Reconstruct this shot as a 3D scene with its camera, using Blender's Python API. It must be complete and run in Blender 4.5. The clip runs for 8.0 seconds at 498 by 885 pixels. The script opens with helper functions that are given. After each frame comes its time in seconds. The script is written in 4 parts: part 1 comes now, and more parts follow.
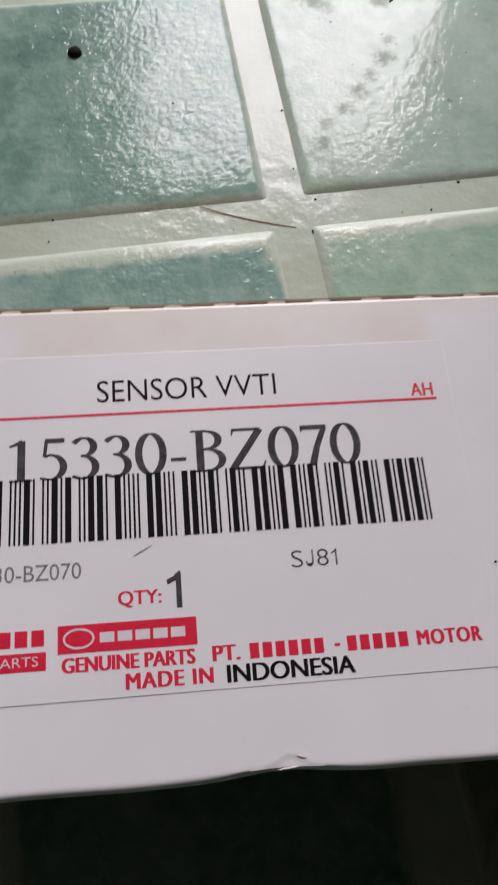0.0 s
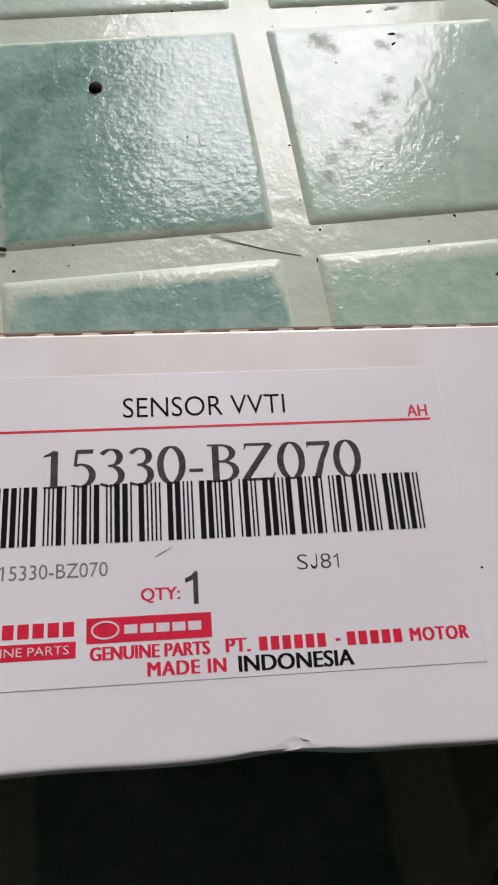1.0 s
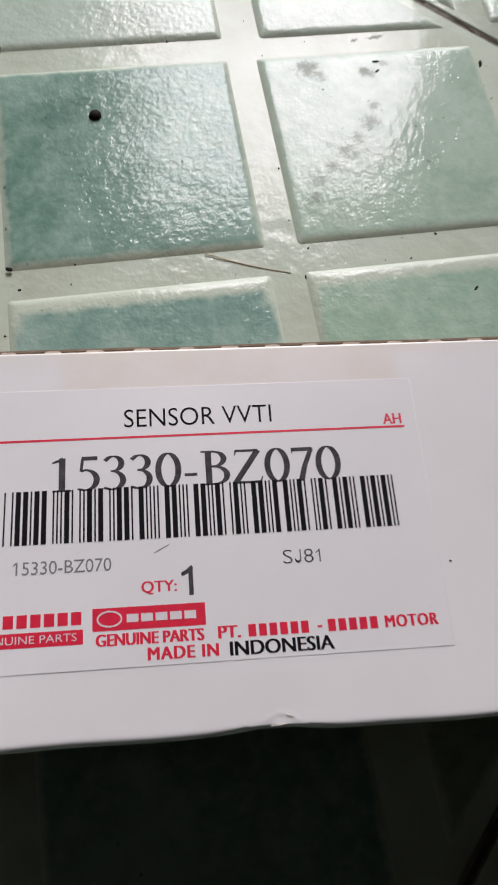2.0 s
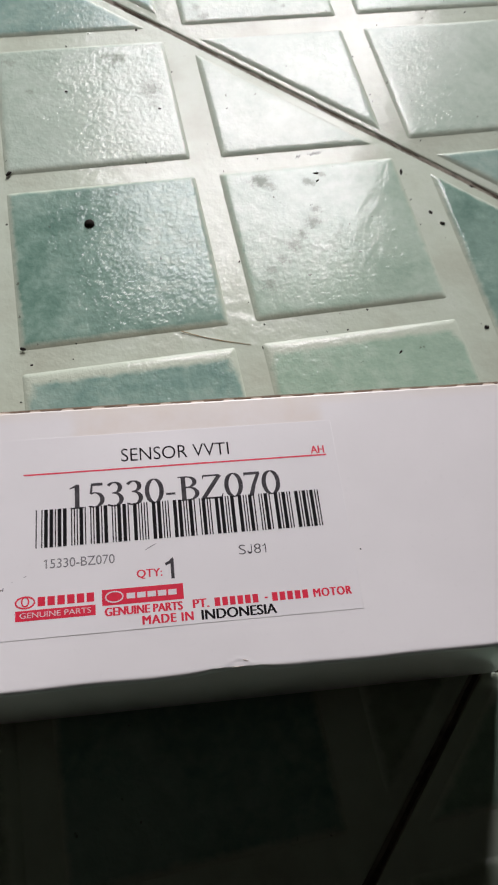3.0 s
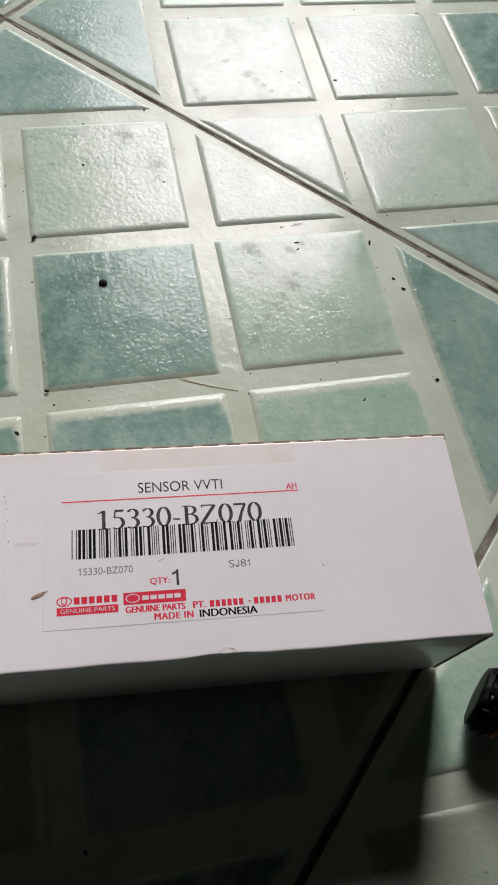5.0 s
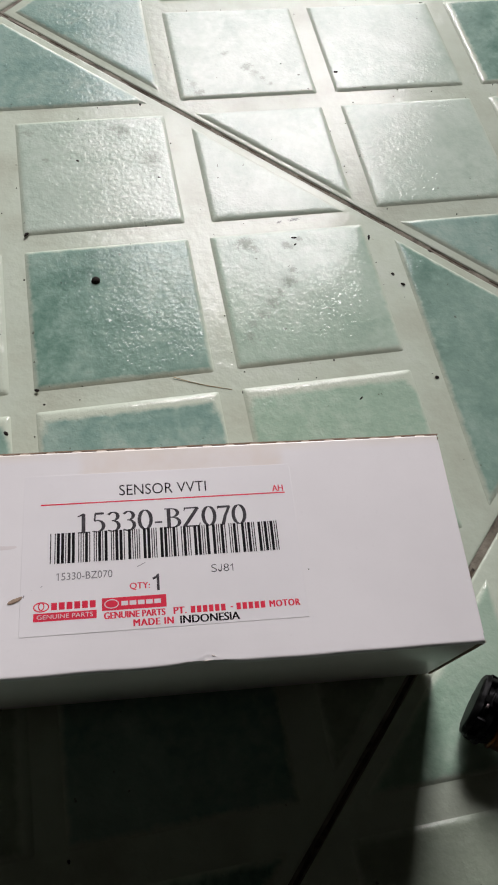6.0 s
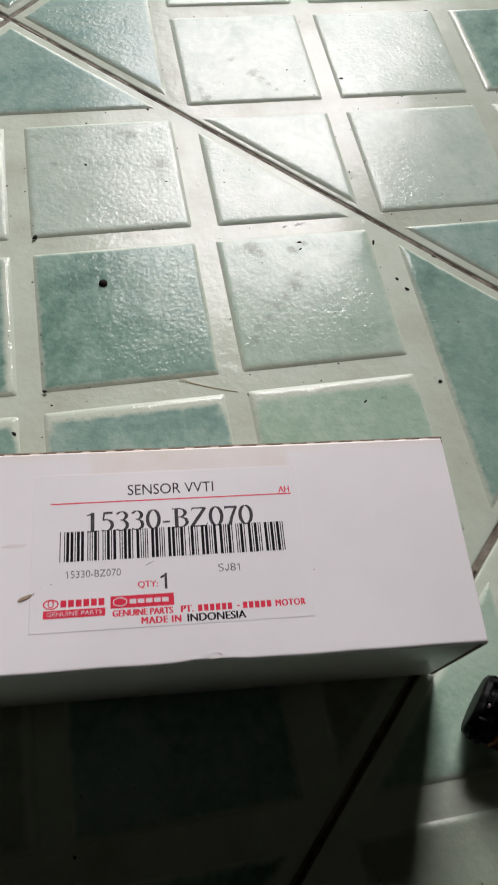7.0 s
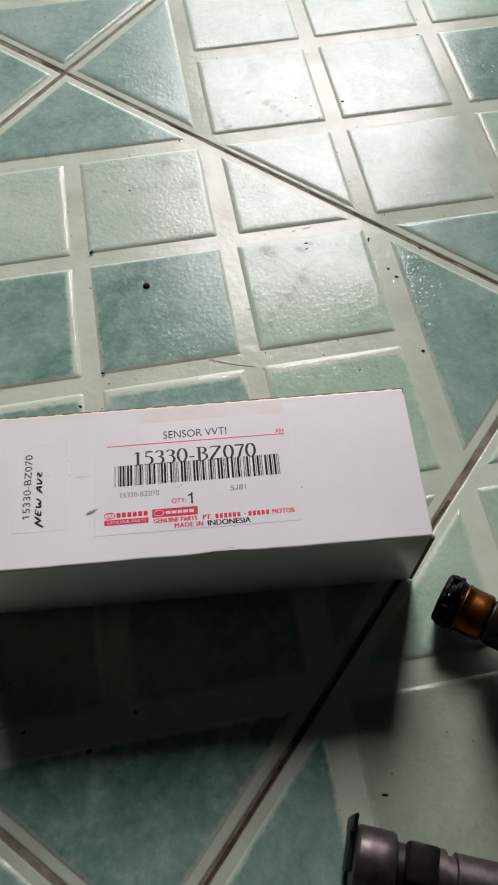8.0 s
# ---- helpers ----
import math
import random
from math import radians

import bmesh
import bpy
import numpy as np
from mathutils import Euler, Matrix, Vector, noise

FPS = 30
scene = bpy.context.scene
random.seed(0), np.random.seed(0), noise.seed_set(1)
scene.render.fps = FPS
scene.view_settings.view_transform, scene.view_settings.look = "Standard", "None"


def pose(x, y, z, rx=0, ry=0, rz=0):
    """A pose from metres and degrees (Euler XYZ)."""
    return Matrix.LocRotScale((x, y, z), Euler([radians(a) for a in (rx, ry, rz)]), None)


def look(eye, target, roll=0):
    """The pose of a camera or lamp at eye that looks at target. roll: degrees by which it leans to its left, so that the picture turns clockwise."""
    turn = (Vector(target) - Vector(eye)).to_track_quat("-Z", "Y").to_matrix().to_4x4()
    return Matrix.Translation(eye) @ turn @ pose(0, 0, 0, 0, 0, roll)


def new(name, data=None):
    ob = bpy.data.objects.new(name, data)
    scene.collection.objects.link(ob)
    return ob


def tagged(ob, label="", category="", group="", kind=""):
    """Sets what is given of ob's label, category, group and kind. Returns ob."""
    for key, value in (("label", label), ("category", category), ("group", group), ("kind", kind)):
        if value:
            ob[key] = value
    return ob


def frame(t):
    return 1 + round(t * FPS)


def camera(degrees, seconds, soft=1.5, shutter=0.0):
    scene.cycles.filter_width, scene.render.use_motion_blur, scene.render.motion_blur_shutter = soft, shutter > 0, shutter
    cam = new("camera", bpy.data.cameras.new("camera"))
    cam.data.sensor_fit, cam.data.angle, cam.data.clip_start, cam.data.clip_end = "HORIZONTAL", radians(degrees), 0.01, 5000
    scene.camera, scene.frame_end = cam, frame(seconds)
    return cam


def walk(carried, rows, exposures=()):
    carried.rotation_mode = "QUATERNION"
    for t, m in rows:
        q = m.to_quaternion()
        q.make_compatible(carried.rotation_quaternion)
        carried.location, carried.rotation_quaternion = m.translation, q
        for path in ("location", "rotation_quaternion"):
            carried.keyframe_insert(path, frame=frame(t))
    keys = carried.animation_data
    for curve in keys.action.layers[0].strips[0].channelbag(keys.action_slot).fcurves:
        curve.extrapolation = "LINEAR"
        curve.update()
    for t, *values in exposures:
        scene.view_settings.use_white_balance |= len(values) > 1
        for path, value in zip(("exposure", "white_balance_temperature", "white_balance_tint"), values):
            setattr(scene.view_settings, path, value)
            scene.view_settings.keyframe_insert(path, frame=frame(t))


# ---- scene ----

# ---- camera ----
cam = camera(35.3, 8.0, soft=2.0, shutter=0.5)
PATH = [
    (0, (0.03063, -0.10681, 0.14049), (0.06662, -0.00484, -0.13934), 10.31),
    (0.2, (0.03019, -0.10716, 0.13827), (0.06436, -0.00660, -0.14230), 10.26),
    (0.5, (0.02868, -0.10544, 0.14085), (0.06030, -0.00426, -0.13980), 9.04),
    (0.7, (0.02693, -0.10726, 0.14207), (0.06107, -0.00055, -0.13622), 9.89),
    (1, (0.02763, -0.11014, 0.14918), (0.06550, -0.00250, -0.12827), 11.18),
    (1.5, (0.02877, -0.11120, 0.14969), (0.06557, -0.00246, -0.12748), 10.30),
    (1.7, (0.02741, -0.11109, 0.15189), (0.06622, -0.00345, -0.12543), 11.53),
    (2.8, (0.02837, -0.13465, 0.18677), (0.06769, -0.00440, -0.08061), 6.34),
    (3, (0.02595, -0.13777, 0.19458), (0.07242, -0.00539, -0.07059), 8.76),
    (3.5, (0.02383, -0.14331, 0.21254), (0.07341, -0.01072, -0.05196), 9.67),
    (4, (0.01797, -0.14751, 0.22718), (0.06907, -0.01387, -0.03651), 11.08),
    (4.5, (0.01766, -0.15123, 0.23328), (0.07035, -0.01473, -0.02862), 11.24),
    (5, (0.01751, -0.15147, 0.23574), (0.07231, -0.01574, -0.02613), 12.30),
    (5.2, (0.01946, -0.15162, 0.23529), (0.07332, -0.01534, -0.02649), 11.75),
    (6.3, (0.02737, -0.14825, 0.23172), (0.07441, -0.01387, -0.03234), 9.98),
    (6.5, (0.02679, -0.14755, 0.23179), (0.07419, -0.01479, -0.03303), 10.45),
    (7, (0.02452, -0.15105, 0.23429), (0.07268, -0.01400, -0.02819), 10.27),
    (7.2, (0.02394, -0.16262, 0.24230), (0.06614, -0.02858, -0.02275), 6.66),
    (7.5, (0.02652, -0.17693, 0.24996), (0.05659, -0.03815, -0.01430), 1.69),
    (7.7, (0.03052, -0.18846, 0.26802), (0.05786, -0.04782, 0.00444), 0.79),
    (8, (0.03257, -0.19940, 0.28567), (0.05577, -0.05711, 0.02258), -0.83),
]
TINTS = [(0.0, -0.12, 6450, 14), (0.8, 0.0, 6450, 12.5), (1.7, 0.0, 6450, 12), (3.0, 0.0, 6500, 12), (5.2, 0.0, 6550, 11.7), (8.0, 0.0, 6550, 12.3)]
walk(cam, [(t, look(eye, target, roll)) for t, eye, target, roll in PATH], TINTS)

# ---- world, daylight, exposure ----
scene.view_settings.exposure = 0.0
world = bpy.data.worlds.new("sky")
scene.world = world
world.use_nodes = True
wn = world.node_tree.nodes
sky = wn.new("ShaderNodeTexSky")
sky.sky_type = "NISHITA"
sky.sun_disc = False
sky.sun_elevation = radians(50)
sky.sun_rotation = radians(18)
wn["Background"].inputs["Strength"].default_value = 0.04
world.node_tree.links.new(sky.outputs[0], wn["Background"].inputs["Color"])

DOOR_X0, DOOR_X1, DOOR_TOP, WALL_Y = 0.11, 0.98, 1.99, 1.50


def doorway_light(name, z0, z1, watts, colour):
    data = bpy.data.lights.new(name, "AREA")
    data.shape = "RECTANGLE"
    data.size, data.size_y = DOOR_X1 - DOOR_X0 - 0.02, z1 - z0
    data.energy, data.color = watts, colour
    lamp = new(name, data)
    lamp.matrix_world = pose((DOOR_X0 + DOOR_X1) / 2, WALL_Y + 0.10, (z0 + z1) / 2, -90, 0, 0)


# bright sky in the upper part of the doorway, the duller yard below it
doorway_light("doorway_sky", 1.0, DOOR_TOP - 0.01, 63, (1.0, 0.95, 0.985))
doorway_light("doorway_yard", 0.04, 1.0, 18, (0.995, 0.95, 0.985))


# ---- materials ----
def mat(name, colour, rough=0.5, metal=0.0, spec=0.5, coat=0.0):
    m = bpy.data.materials.new(name)
    m.use_nodes = True
    b = m.node_tree.nodes["Principled BSDF"]
    b.inputs["Base Color"].default_value = (*colour, 1)
    b.inputs["Roughness"].default_value = rough
    b.inputs["Metallic"].default_value = metal
    b.inputs["Specular IOR Level"].default_value = spec
    b.inputs["Coat Weight"].default_value = coat
    return m


def node(m, kind, **values):
    n = m.node_tree.nodes.new(kind)
    for k, v in values.items():
        n.inputs[k].default_value = v
    return n


def link(m, a, b):
    m.node_tree.links.new(a, b)


def bsdf(m):
    return m.node_tree.nodes["Principled BSDF"]


def coords(m):
    """Object coordinates, with a different place in the noise for every object."""
    tc = node(m, "ShaderNodeTexCoord")
    info = node(m, "ShaderNodeObjectInfo")
    mul = node(m, "ShaderNodeMath")
    mul.operation = "MULTIPLY"
    mul.inputs[1].default_value = 57.0
    link(m, info.outputs["Random"], mul.inputs[0])
    return tc.outputs["Object"], mul.outputs[0]


def noise_tex(m, vec, w, scale, detail=4.0, rough=0.55, distort=0.0):
    n = node(m, "ShaderNodeTexNoise", Scale=scale, Detail=detail, Roughness=rough, Distortion=distort)
    n.noise_dimensions = "4D"
    link(m, vec, n.inputs["Vector"])
    if w is not None:
        link(m, w, n.inputs["W"])
    return n.outputs["Fac"]


def ramp(m, fac, *stops):
    r = node(m, "ShaderNodeValToRGB")
    while len(r.color_ramp.elements) < len(stops):
        r.color_ramp.elements.new(0.5)
    for e, (p, c) in zip(r.color_ramp.elements, stops):
        e.position, e.color = p, (*c, 1)
    link(m, fac, r.inputs["Fac"])
    return r.outputs["Color"]


def mix(m, fac, a, b, kind="MIX"):
    n = node(m, "ShaderNodeMix")
    n.data_type, n.blend_type = "RGBA", kind
    for sock, v in ((n.inputs[0], fac), (n.inputs[6], a), (n.inputs[7], b)):
        if hasattr(v, "links"):
            link(m, v, sock)
        else:
            sock.default_value = v if isinstance(v, float) else (*v, 1)
    return n.outputs[2]


def bump(m, height, strength, distance, normal=None):
    n = node(m, "ShaderNodeBump", Strength=strength, Distance=distance)
    link(m, height, n.inputs["Height"])
    if normal is not None:
        link(m, normal, n.inputs["Normal"])
    return n.outputs["Normal"]


PALE = (0.525, 0.597, 0.48)
RISE = 0.00082                            # height of the raised fields


def maths(m, kind, a, b):
    n = node(m, "ShaderNodeMath")
    n.operation = kind
    for sock, v in zip(n.inputs, (a, b)):
        if hasattr(v, "links"):
            link(m, v, sock)
        else:
            sock.default_value = v
    return n.outputs[0]


def stain_mask(m, vec, spots):
    """Dried smudges round the given places (x, y, radius in millimetres), with ragged, broken outlines."""
    ragged = node(m, "ShaderNodeTexNoise", Scale=560.0, Detail=6.0, Roughness=0.75)
    link(m, vec, ragged.inputs["Vector"])
    total = None
    for x, y, r in spots:
        away = node(m, "ShaderNodeVectorMath")
        away.operation = "DISTANCE"
        link(m, vec, away.inputs[0])
        away.inputs[1].default_value = (x / 1000, y / 1000, RISE)
        near = node(m, "ShaderNodeMapRange", **{"From Min": r / 1000, "From Max": 0.0})
        link(m, away.outputs["Value"], near.inputs["Value"])
        total = near.outputs[0] if total is None else maths(m, "MAXIMUM", total, near.outputs[0])
    broken = maths(m, "ADD", total, maths(m, "MULTIPLY", maths(m, "SUBTRACT", ragged.outputs["Fac"], 0.5), 3.8))
    inside = maths(m, "MULTIPLY", broken, maths(m, "GREATER_THAN", total, 0.02))
    return ramp(m, inside, (0.2, (0, 0, 0)), (0.75, (1, 1, 1)))


def polished(m, normal, vec, w, least, most, worn_off=None):
    """A clear glossy glaze over the print, dulled in patches by dust."""
    b = bsdf(m)
    b.inputs["Coat Roughness"].default_value = 0.06
    b.inputs["Coat IOR"].default_value = 1.5
    gloss = ramp(m, noise_tex(m, vec, w, 22, 4, 0.6), (0.35, (most,) * 3), (0.65, (least,) * 3))
    if worn_off is not None:
        gloss = mix(m, worn_off, gloss, (0.05, 0.05, 0.05))
    link(m, gloss, b.inputs["Coat Weight"])
    link(m, normal, b.inputs["Normal"])
    link(m, normal, b.inputs["Coat Normal"])


def glaze(name, dark, mid, light, relief=1.0, stains=()):
    """Glossy ceramic print, mottled, fading to the pale glaze at the rim of the raised field."""
    m = mat(name, mid, 0.45, spec=0.06)
    vec, w = coords(m)
    big = noise_tex(m, vec, w, 45, 5, 0.6, 0.6)
    fine = noise_tex(m, vec, w, 260, 5, 0.65, 0.4)
    both = mix(m, 0.45, big, fine)
    col = ramp(m, both, (0.36, dark), (0.5, mid), (0.66, light))
    cloud = noise_tex(m, vec, w, 18, 2)
    col = mix(m, ramp(m, cloud, (0.42, (0, 0, 0)), (0.66, (0.52, 0.52, 0.52))), col, light)
    rim = node(m, "ShaderNodeAttribute")
    rim.attribute_name = "rim"
    add = node(m, "ShaderNodeMath")
    add.operation = "MULTIPLY_ADD"
    add.inputs[1].default_value = 0.9
    link(m, fine, add.inputs[0])
    link(m, rim.outputs["Fac"], add.inputs[2])
    edge = ramp(m, maths(m, "SUBTRACT", add.outputs[0], 0.3), (0.36, (0, 0, 0)), (0.92, (1, 1, 1)))
    col = mix(m, edge, col, PALE)
    speck = noise_tex(m, vec, w, 420, 2, 0.4)
    col = mix(m, ramp(m, speck, (0.735, (0, 0, 0)), (0.76, (0.6, 0.6, 0.6))), col, (0.07, 0.06, 0.04))
    worn_off = None
    if stains:
        worn_off = stain_mask(m, vec, stains)
        col = mix(m, maths(m, "MULTIPLY", worn_off, 0.57), col, (0.26, 0.295, 0.235))
    link(m, col, bsdf(m).inputs["Base Color"])
    lumps = noise_tex(m, vec, w, 600, 2, 0.5, 0.25)
    patchy = mix(m, ramp(m, noise_tex(m, vec, w, 30, 2), (0.34, (0.5,) * 3), (0.5, (1,) * 3)), (0.5, 0.5, 0.5), lumps)
    n1 = bump(m, patchy, 0.34 * relief, 0.00058)
    swell = noise_tex(m, vec, w, 60, 2)
    n2 = bump(m, swell, 0.22, 0.0009, n1)
    link(m, n2, bsdf(m).inputs["Normal"])
    link(m, ramp(m, cloud, (0.3, (0.40,) * 3), (0.7, (0.52,) * 3)), bsdf(m).inputs["Roughness"])
    polished(m, n2, vec, w, 0.32, 0.42, worn_off)
    return m


def make_channel():
    m = mat("pale_glaze", PALE, 0.45, spec=0.05)
    vec, w = coords(m)
    a = noise_tex(m, vec, w, 40, 5, 0.6)
    b = noise_tex(m, vec, w, 500, 3, 0.5)
    col = ramp(m, a, (0.3, (0.45, 0.49, 0.385)), (0.52, PALE), (0.75, (0.575, 0.64, 0.54)))
    col = mix(m, ramp(m, b, (0.70, (0, 0, 0)), (0.78, (0.55, 0.55, 0.55))), col, (0.20, 0.17, 0.11))
    link(m, col, bsdf(m).inputs["Base Color"])
    n1 = bump(m, noise_tex(m, vec, w, 260, 3), 0.4, 0.0006)
    n2 = bump(m, noise_tex(m, vec, w, 50, 2), 0.35, 0.001, n1)
    link(m, n2, bsdf(m).inputs["Normal"])
    polished(m, n2, vec, w, 0.25, 0.35)
    bsdf(m).inputs["Coat Roughness"].default_value = 0.11
    return m


def make_grout():
    m = mat("dirty_grout", (0.12, 0.11, 0.09), 0.85)
    vec, w = coords(m)
    a = noise_tex(m, vec, w, 90, 6, 0.7)
    link(m, ramp(m, a, (0.34, (0.05, 0.043, 0.030)), (0.48, (0.17, 0.152, 0.112)), (0.7, (0.30, 0.28, 0.22))), bsdf(m).inputs["Base Color"])
    link(m, bump(m, noise_tex(m, vec, w, 600, 4), 0.6, 0.0008), bsdf(m).inputs["Normal"])
    return m


def make_card(name, colour, stained=False):
    m = mat(name, colour, 0.33, spec=0.6)
    vec, w = coords(m)
    a = noise_tex(m, vec, None, 25, 4)
    b = noise_tex(m, vec, None, 900, 3)
    dark = tuple(c * 0.93 for c in colour)
    col = ramp(m, a, (0.3, dark), (0.6, colour))
    col = mix(m, ramp(m, b, (0.62, (0, 0, 0)), (0.8, (0.25, 0.25, 0.25))), col, tuple(c * 0.8 for c in colour))
    if stained:
        # a strip of yellowed old adhesive along the back edge
        sep = node(m, "ShaderNodeSeparateXYZ")
        link(m, vec, sep.inputs[0])
        facs = []
        for out, lo, hi, soft in ((sep.outputs[0], -0.0935, -0.043, 0.0016), (sep.outputs[1], -0.0075, 0.002, 0.0012)):
            for edge, sign in ((lo, 1), (hi, -1)):
                r = node(m, "ShaderNodeMapRange", **{"From Min": edge - soft * sign, "From Max": edge + soft * sign})
                r.interpolation_type = "SMOOTHSTEP"
                link(m, out, r.inputs["Value"])
                facs.append(r.outputs[0])
        f = facs[0]
        for g in facs[1:]:
            p = node(m, "ShaderNodeMath")
            p.operation = "MULTIPLY"
            link(m, f, p.inputs[0])
            link(m, g, p.inputs[1])
            f = p.outputs[0]
        p = node(m, "ShaderNodeMath")
        p.operation = "MULTIPLY"
        link(m, f, p.inputs[0])
        link(m, ramp(m, noise_tex(m, vec, None, 120, 4), (0.3, (0.35,) * 3), (0.7, (1,) * 3)), p.inputs[1])
        col = mix(m, p.outputs[0], col, (0.80, 0.735, 0.66))
        # the coating has yellowed in a narrow band along the whole fold
        fold = node(m, "ShaderNodeMapRange", **{"From Min": -0.0042, "From Max": 0.0})
        fold.interpolation_type = "SMOOTHSTEP"
        link(m, sep.outputs[1], fold.inputs["Value"])
        aged = ramp(m, noise_tex(m, vec, None, 60, 4), (0.35, (0.35,) * 3), (0.65, (0.9,) * 3))
        col = mix(m, maths(m, "MULTIPLY", fold.outputs[0], aged), col, (0.83, 0.775, 0.68))
    link(m, col, bsdf(m).inputs["Base Color"])
    n1 = bump(m, noise_tex(m, vec, None, 35, 2), 0.25, 0.001)
    link(m, bump(m, b, 0.12, 0.0001, n1), bsdf(m).inputs["Normal"])
    return m


def grained(name, colour, rough, metal=0.0, scale=200.0, spread=0.25, relief=0.2):
    m = mat(name, colour, rough, metal)
    vec, w = coords(m)
    a = noise_tex(m, vec, w, scale, 5, 0.6)
    lo, hi = tuple(c * (1 - spread) for c in colour), tuple(min(1, c * (1 + spread)) for c in colour)
    link(m, ramp(m, a, (0.3, lo), (0.7, hi)), bsdf(m).inputs["Base Color"])
    link(m, bump(m, a, relief, 0.0004), bsdf(m).inputs["Normal"])
    return m


TEAL = glaze("teal_glaze", (0.085, 0.185, 0.142), (0.165, 0.29, 0.226), (0.31, 0.44, 0.365))
GREEN = glaze("pale_green_glaze", (0.265, 0.40, 0.295), (0.345, 0.49, 0.37), (0.46, 0.58, 0.465))
# teal print made paler, with the sheen on its lumps put into the colour
SHEEN_TEAL = glaze("sheen_teal_glaze", (0.15, 0.275, 0.23), (0.235, 0.365, 0.305), (0.36, 0.475, 0.405))
# olive print for the front fields, its dullness partly shade put into the colour
OLIVE = glaze("dull_olive_green_glaze", (0.26, 0.32, 0.235), (0.33, 0.39, 0.295), (0.40, 0.46, 0.36))
GREY = glaze("pale_grey_green_glaze", (0.36, 0.465, 0.375), (0.45, 0.555, 0.455), (0.55, 0.645, 0.55), 1.3)
# real smudges; the green under them is lightened for the reflection over it
GREEN_SOILED = glaze("soiled_pale_green_glaze", (0.30, 0.425, 0.325), (0.395, 0.52, 0.41), (0.50, 0.61, 0.51), 0.75, stains=((-24, -18.5, 4.2), (-22, -13, 2.4), (-17, -8.5, 3.2), (-13, -4, 3.4), (-9, 0.5, 2.6), (-4.5, 5, 3.4), (-2, 10, 2.2), (-18, 26, 5.0), (-15, 22.5, 3.0), (-1.5, 23, 3.0), (3.5, 25.5, 2.0)))
GREY_SOILED = glaze("soiled_grey_green_glaze", (0.36, 0.465, 0.375), (0.45, 0.555, 0.455), (0.55, 0.645, 0.55), 1.2, stains=((12, 22, 5.0), (22.5, 4.5, 5.5), (22, -4, 2.6), (-26, 24, 3.0), (9, 23.5, 3.0), (-20, 8, 2.2)))
GREY_SCRATCHED = glaze("marked_grey_green_glaze", (0.36, 0.465, 0.375), (0.45, 0.555, 0.455), (0.55, 0.645, 0.55), 1.2, stains=((2, -12, 4.0), (5, -16, 3.0), (8, -20, 2.4), (11, -24, 1.8), (-6, -2, 2.4), (-24, -21, 3.2), (-22, -27, 3.4)))
CHANNEL = make_channel()
GROUT = make_grout()
CARD = make_card("white_coated_card", (0.875, 0.862, 0.848), True)
# slightly darker and warmer white than the lid
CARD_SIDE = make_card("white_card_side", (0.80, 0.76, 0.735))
STICKER = make_card("white_sticker_paper", (0.868, 0.856, 0.846))
KRAFT = grained("brown_corrugated_medium", (0.62, 0.53, 0.43), 0.9, scale=500)
KRAFT_LINER = grained("brown_liner", (0.24, 0.17, 0.115), 0.85, scale=500)
INK = grained("black_ink", (0.010, 0.009, 0.010), 0.4, scale=900, spread=0.3, relief=0.0)
GREY_INK = grained("worn_black_ink", (0.068, 0.063, 0.068), 0.45, scale=900, spread=0.45, relief=0.0)
FAINT_INK = grained("faint_grey_ink", (0.22, 0.215, 0.22), 0.5, scale=1500, spread=0.35, relief=0.0)
RED = grained("red_ink", (0.76, 0.019, 0.056), 0.38, scale=700, spread=0.12, relief=0.0)
WHITE_INK = grained("white_ink", (0.76, 0.70, 0.71), 0.4, scale=700, spread=0.06, relief=0.0)
for ink in (INK, GREY_INK, FAINT_INK):
    bsdf(ink).inputs["Specular IOR Level"].default_value = 0.06
    bsdf(ink).inputs["Roughness"].default_value = 0.6
MARKER = grained("black_marker", (0.012, 0.012, 0.016), 0.35, scale=700, relief=0.0)
DIRT = grained("dark_dirt", (0.018, 0.015, 0.012), 0.8, scale=1500, spread=0.5)
GRIME = grained("brown_black_grime", (0.062, 0.046, 0.030), 0.9, scale=500, spread=0.7)
BROWN_DIRT = grained("brown_dust_dirt", (0.105, 0.078, 0.050), 0.9, scale=600, spread=0.6)
STRAW = grained("brown_fibre", (0.36, 0.24, 0.10), 0.7, scale=800, spread=0.4)
CREASE_LIGHT = grained("crease_highlight", (0.68, 0.61, 0.55), 0.9, scale=1200, spread=0.3)
STAIN = grained("brown_stain", (0.30, 0.22, 0.15), 0.7, scale=900, spread=0.5)
BLACK_PLASTIC = grained("black_oily_plastic", (0.004, 0.004, 0.004), 0.42, scale=400, spread=0.4, relief=0.3)
bsdf(BLACK_PLASTIC).inputs["Specular IOR Level"].default_value = 0.12
bsdf(BLACK_PLASTIC).inputs["IOR"].default_value = 1.3
bsdf(DIRT).inputs["Specular IOR Level"].default_value = 0.1
COPPER = grained("yellow_plated_steel", (0.17, 0.062, 0.014), 0.36, 1.0, scale=250, spread=0.35, relief=0.15)
STEEL = grained("dull_grey_steel", (0.110, 0.092, 0.088), 0.42, 0.8, scale=300, spread=0.3, relief=0.2)
DARK_STEEL = grained("dark_oily_steel", (0.022, 0.019, 0.018), 0.45, 0.5, scale=300, spread=0.4)
# unseen walls and ceiling kept near black so little bounce fills the shadows
WALL = grained("near_black_wall", (0.036, 0.0325, 0.028), 0.8, scale=6, spread=0.1, relief=0.2)
CEIL = grained("near_black_ceiling", (0.026, 0.023, 0.020), 0.85, scale=5, spread=0.08)
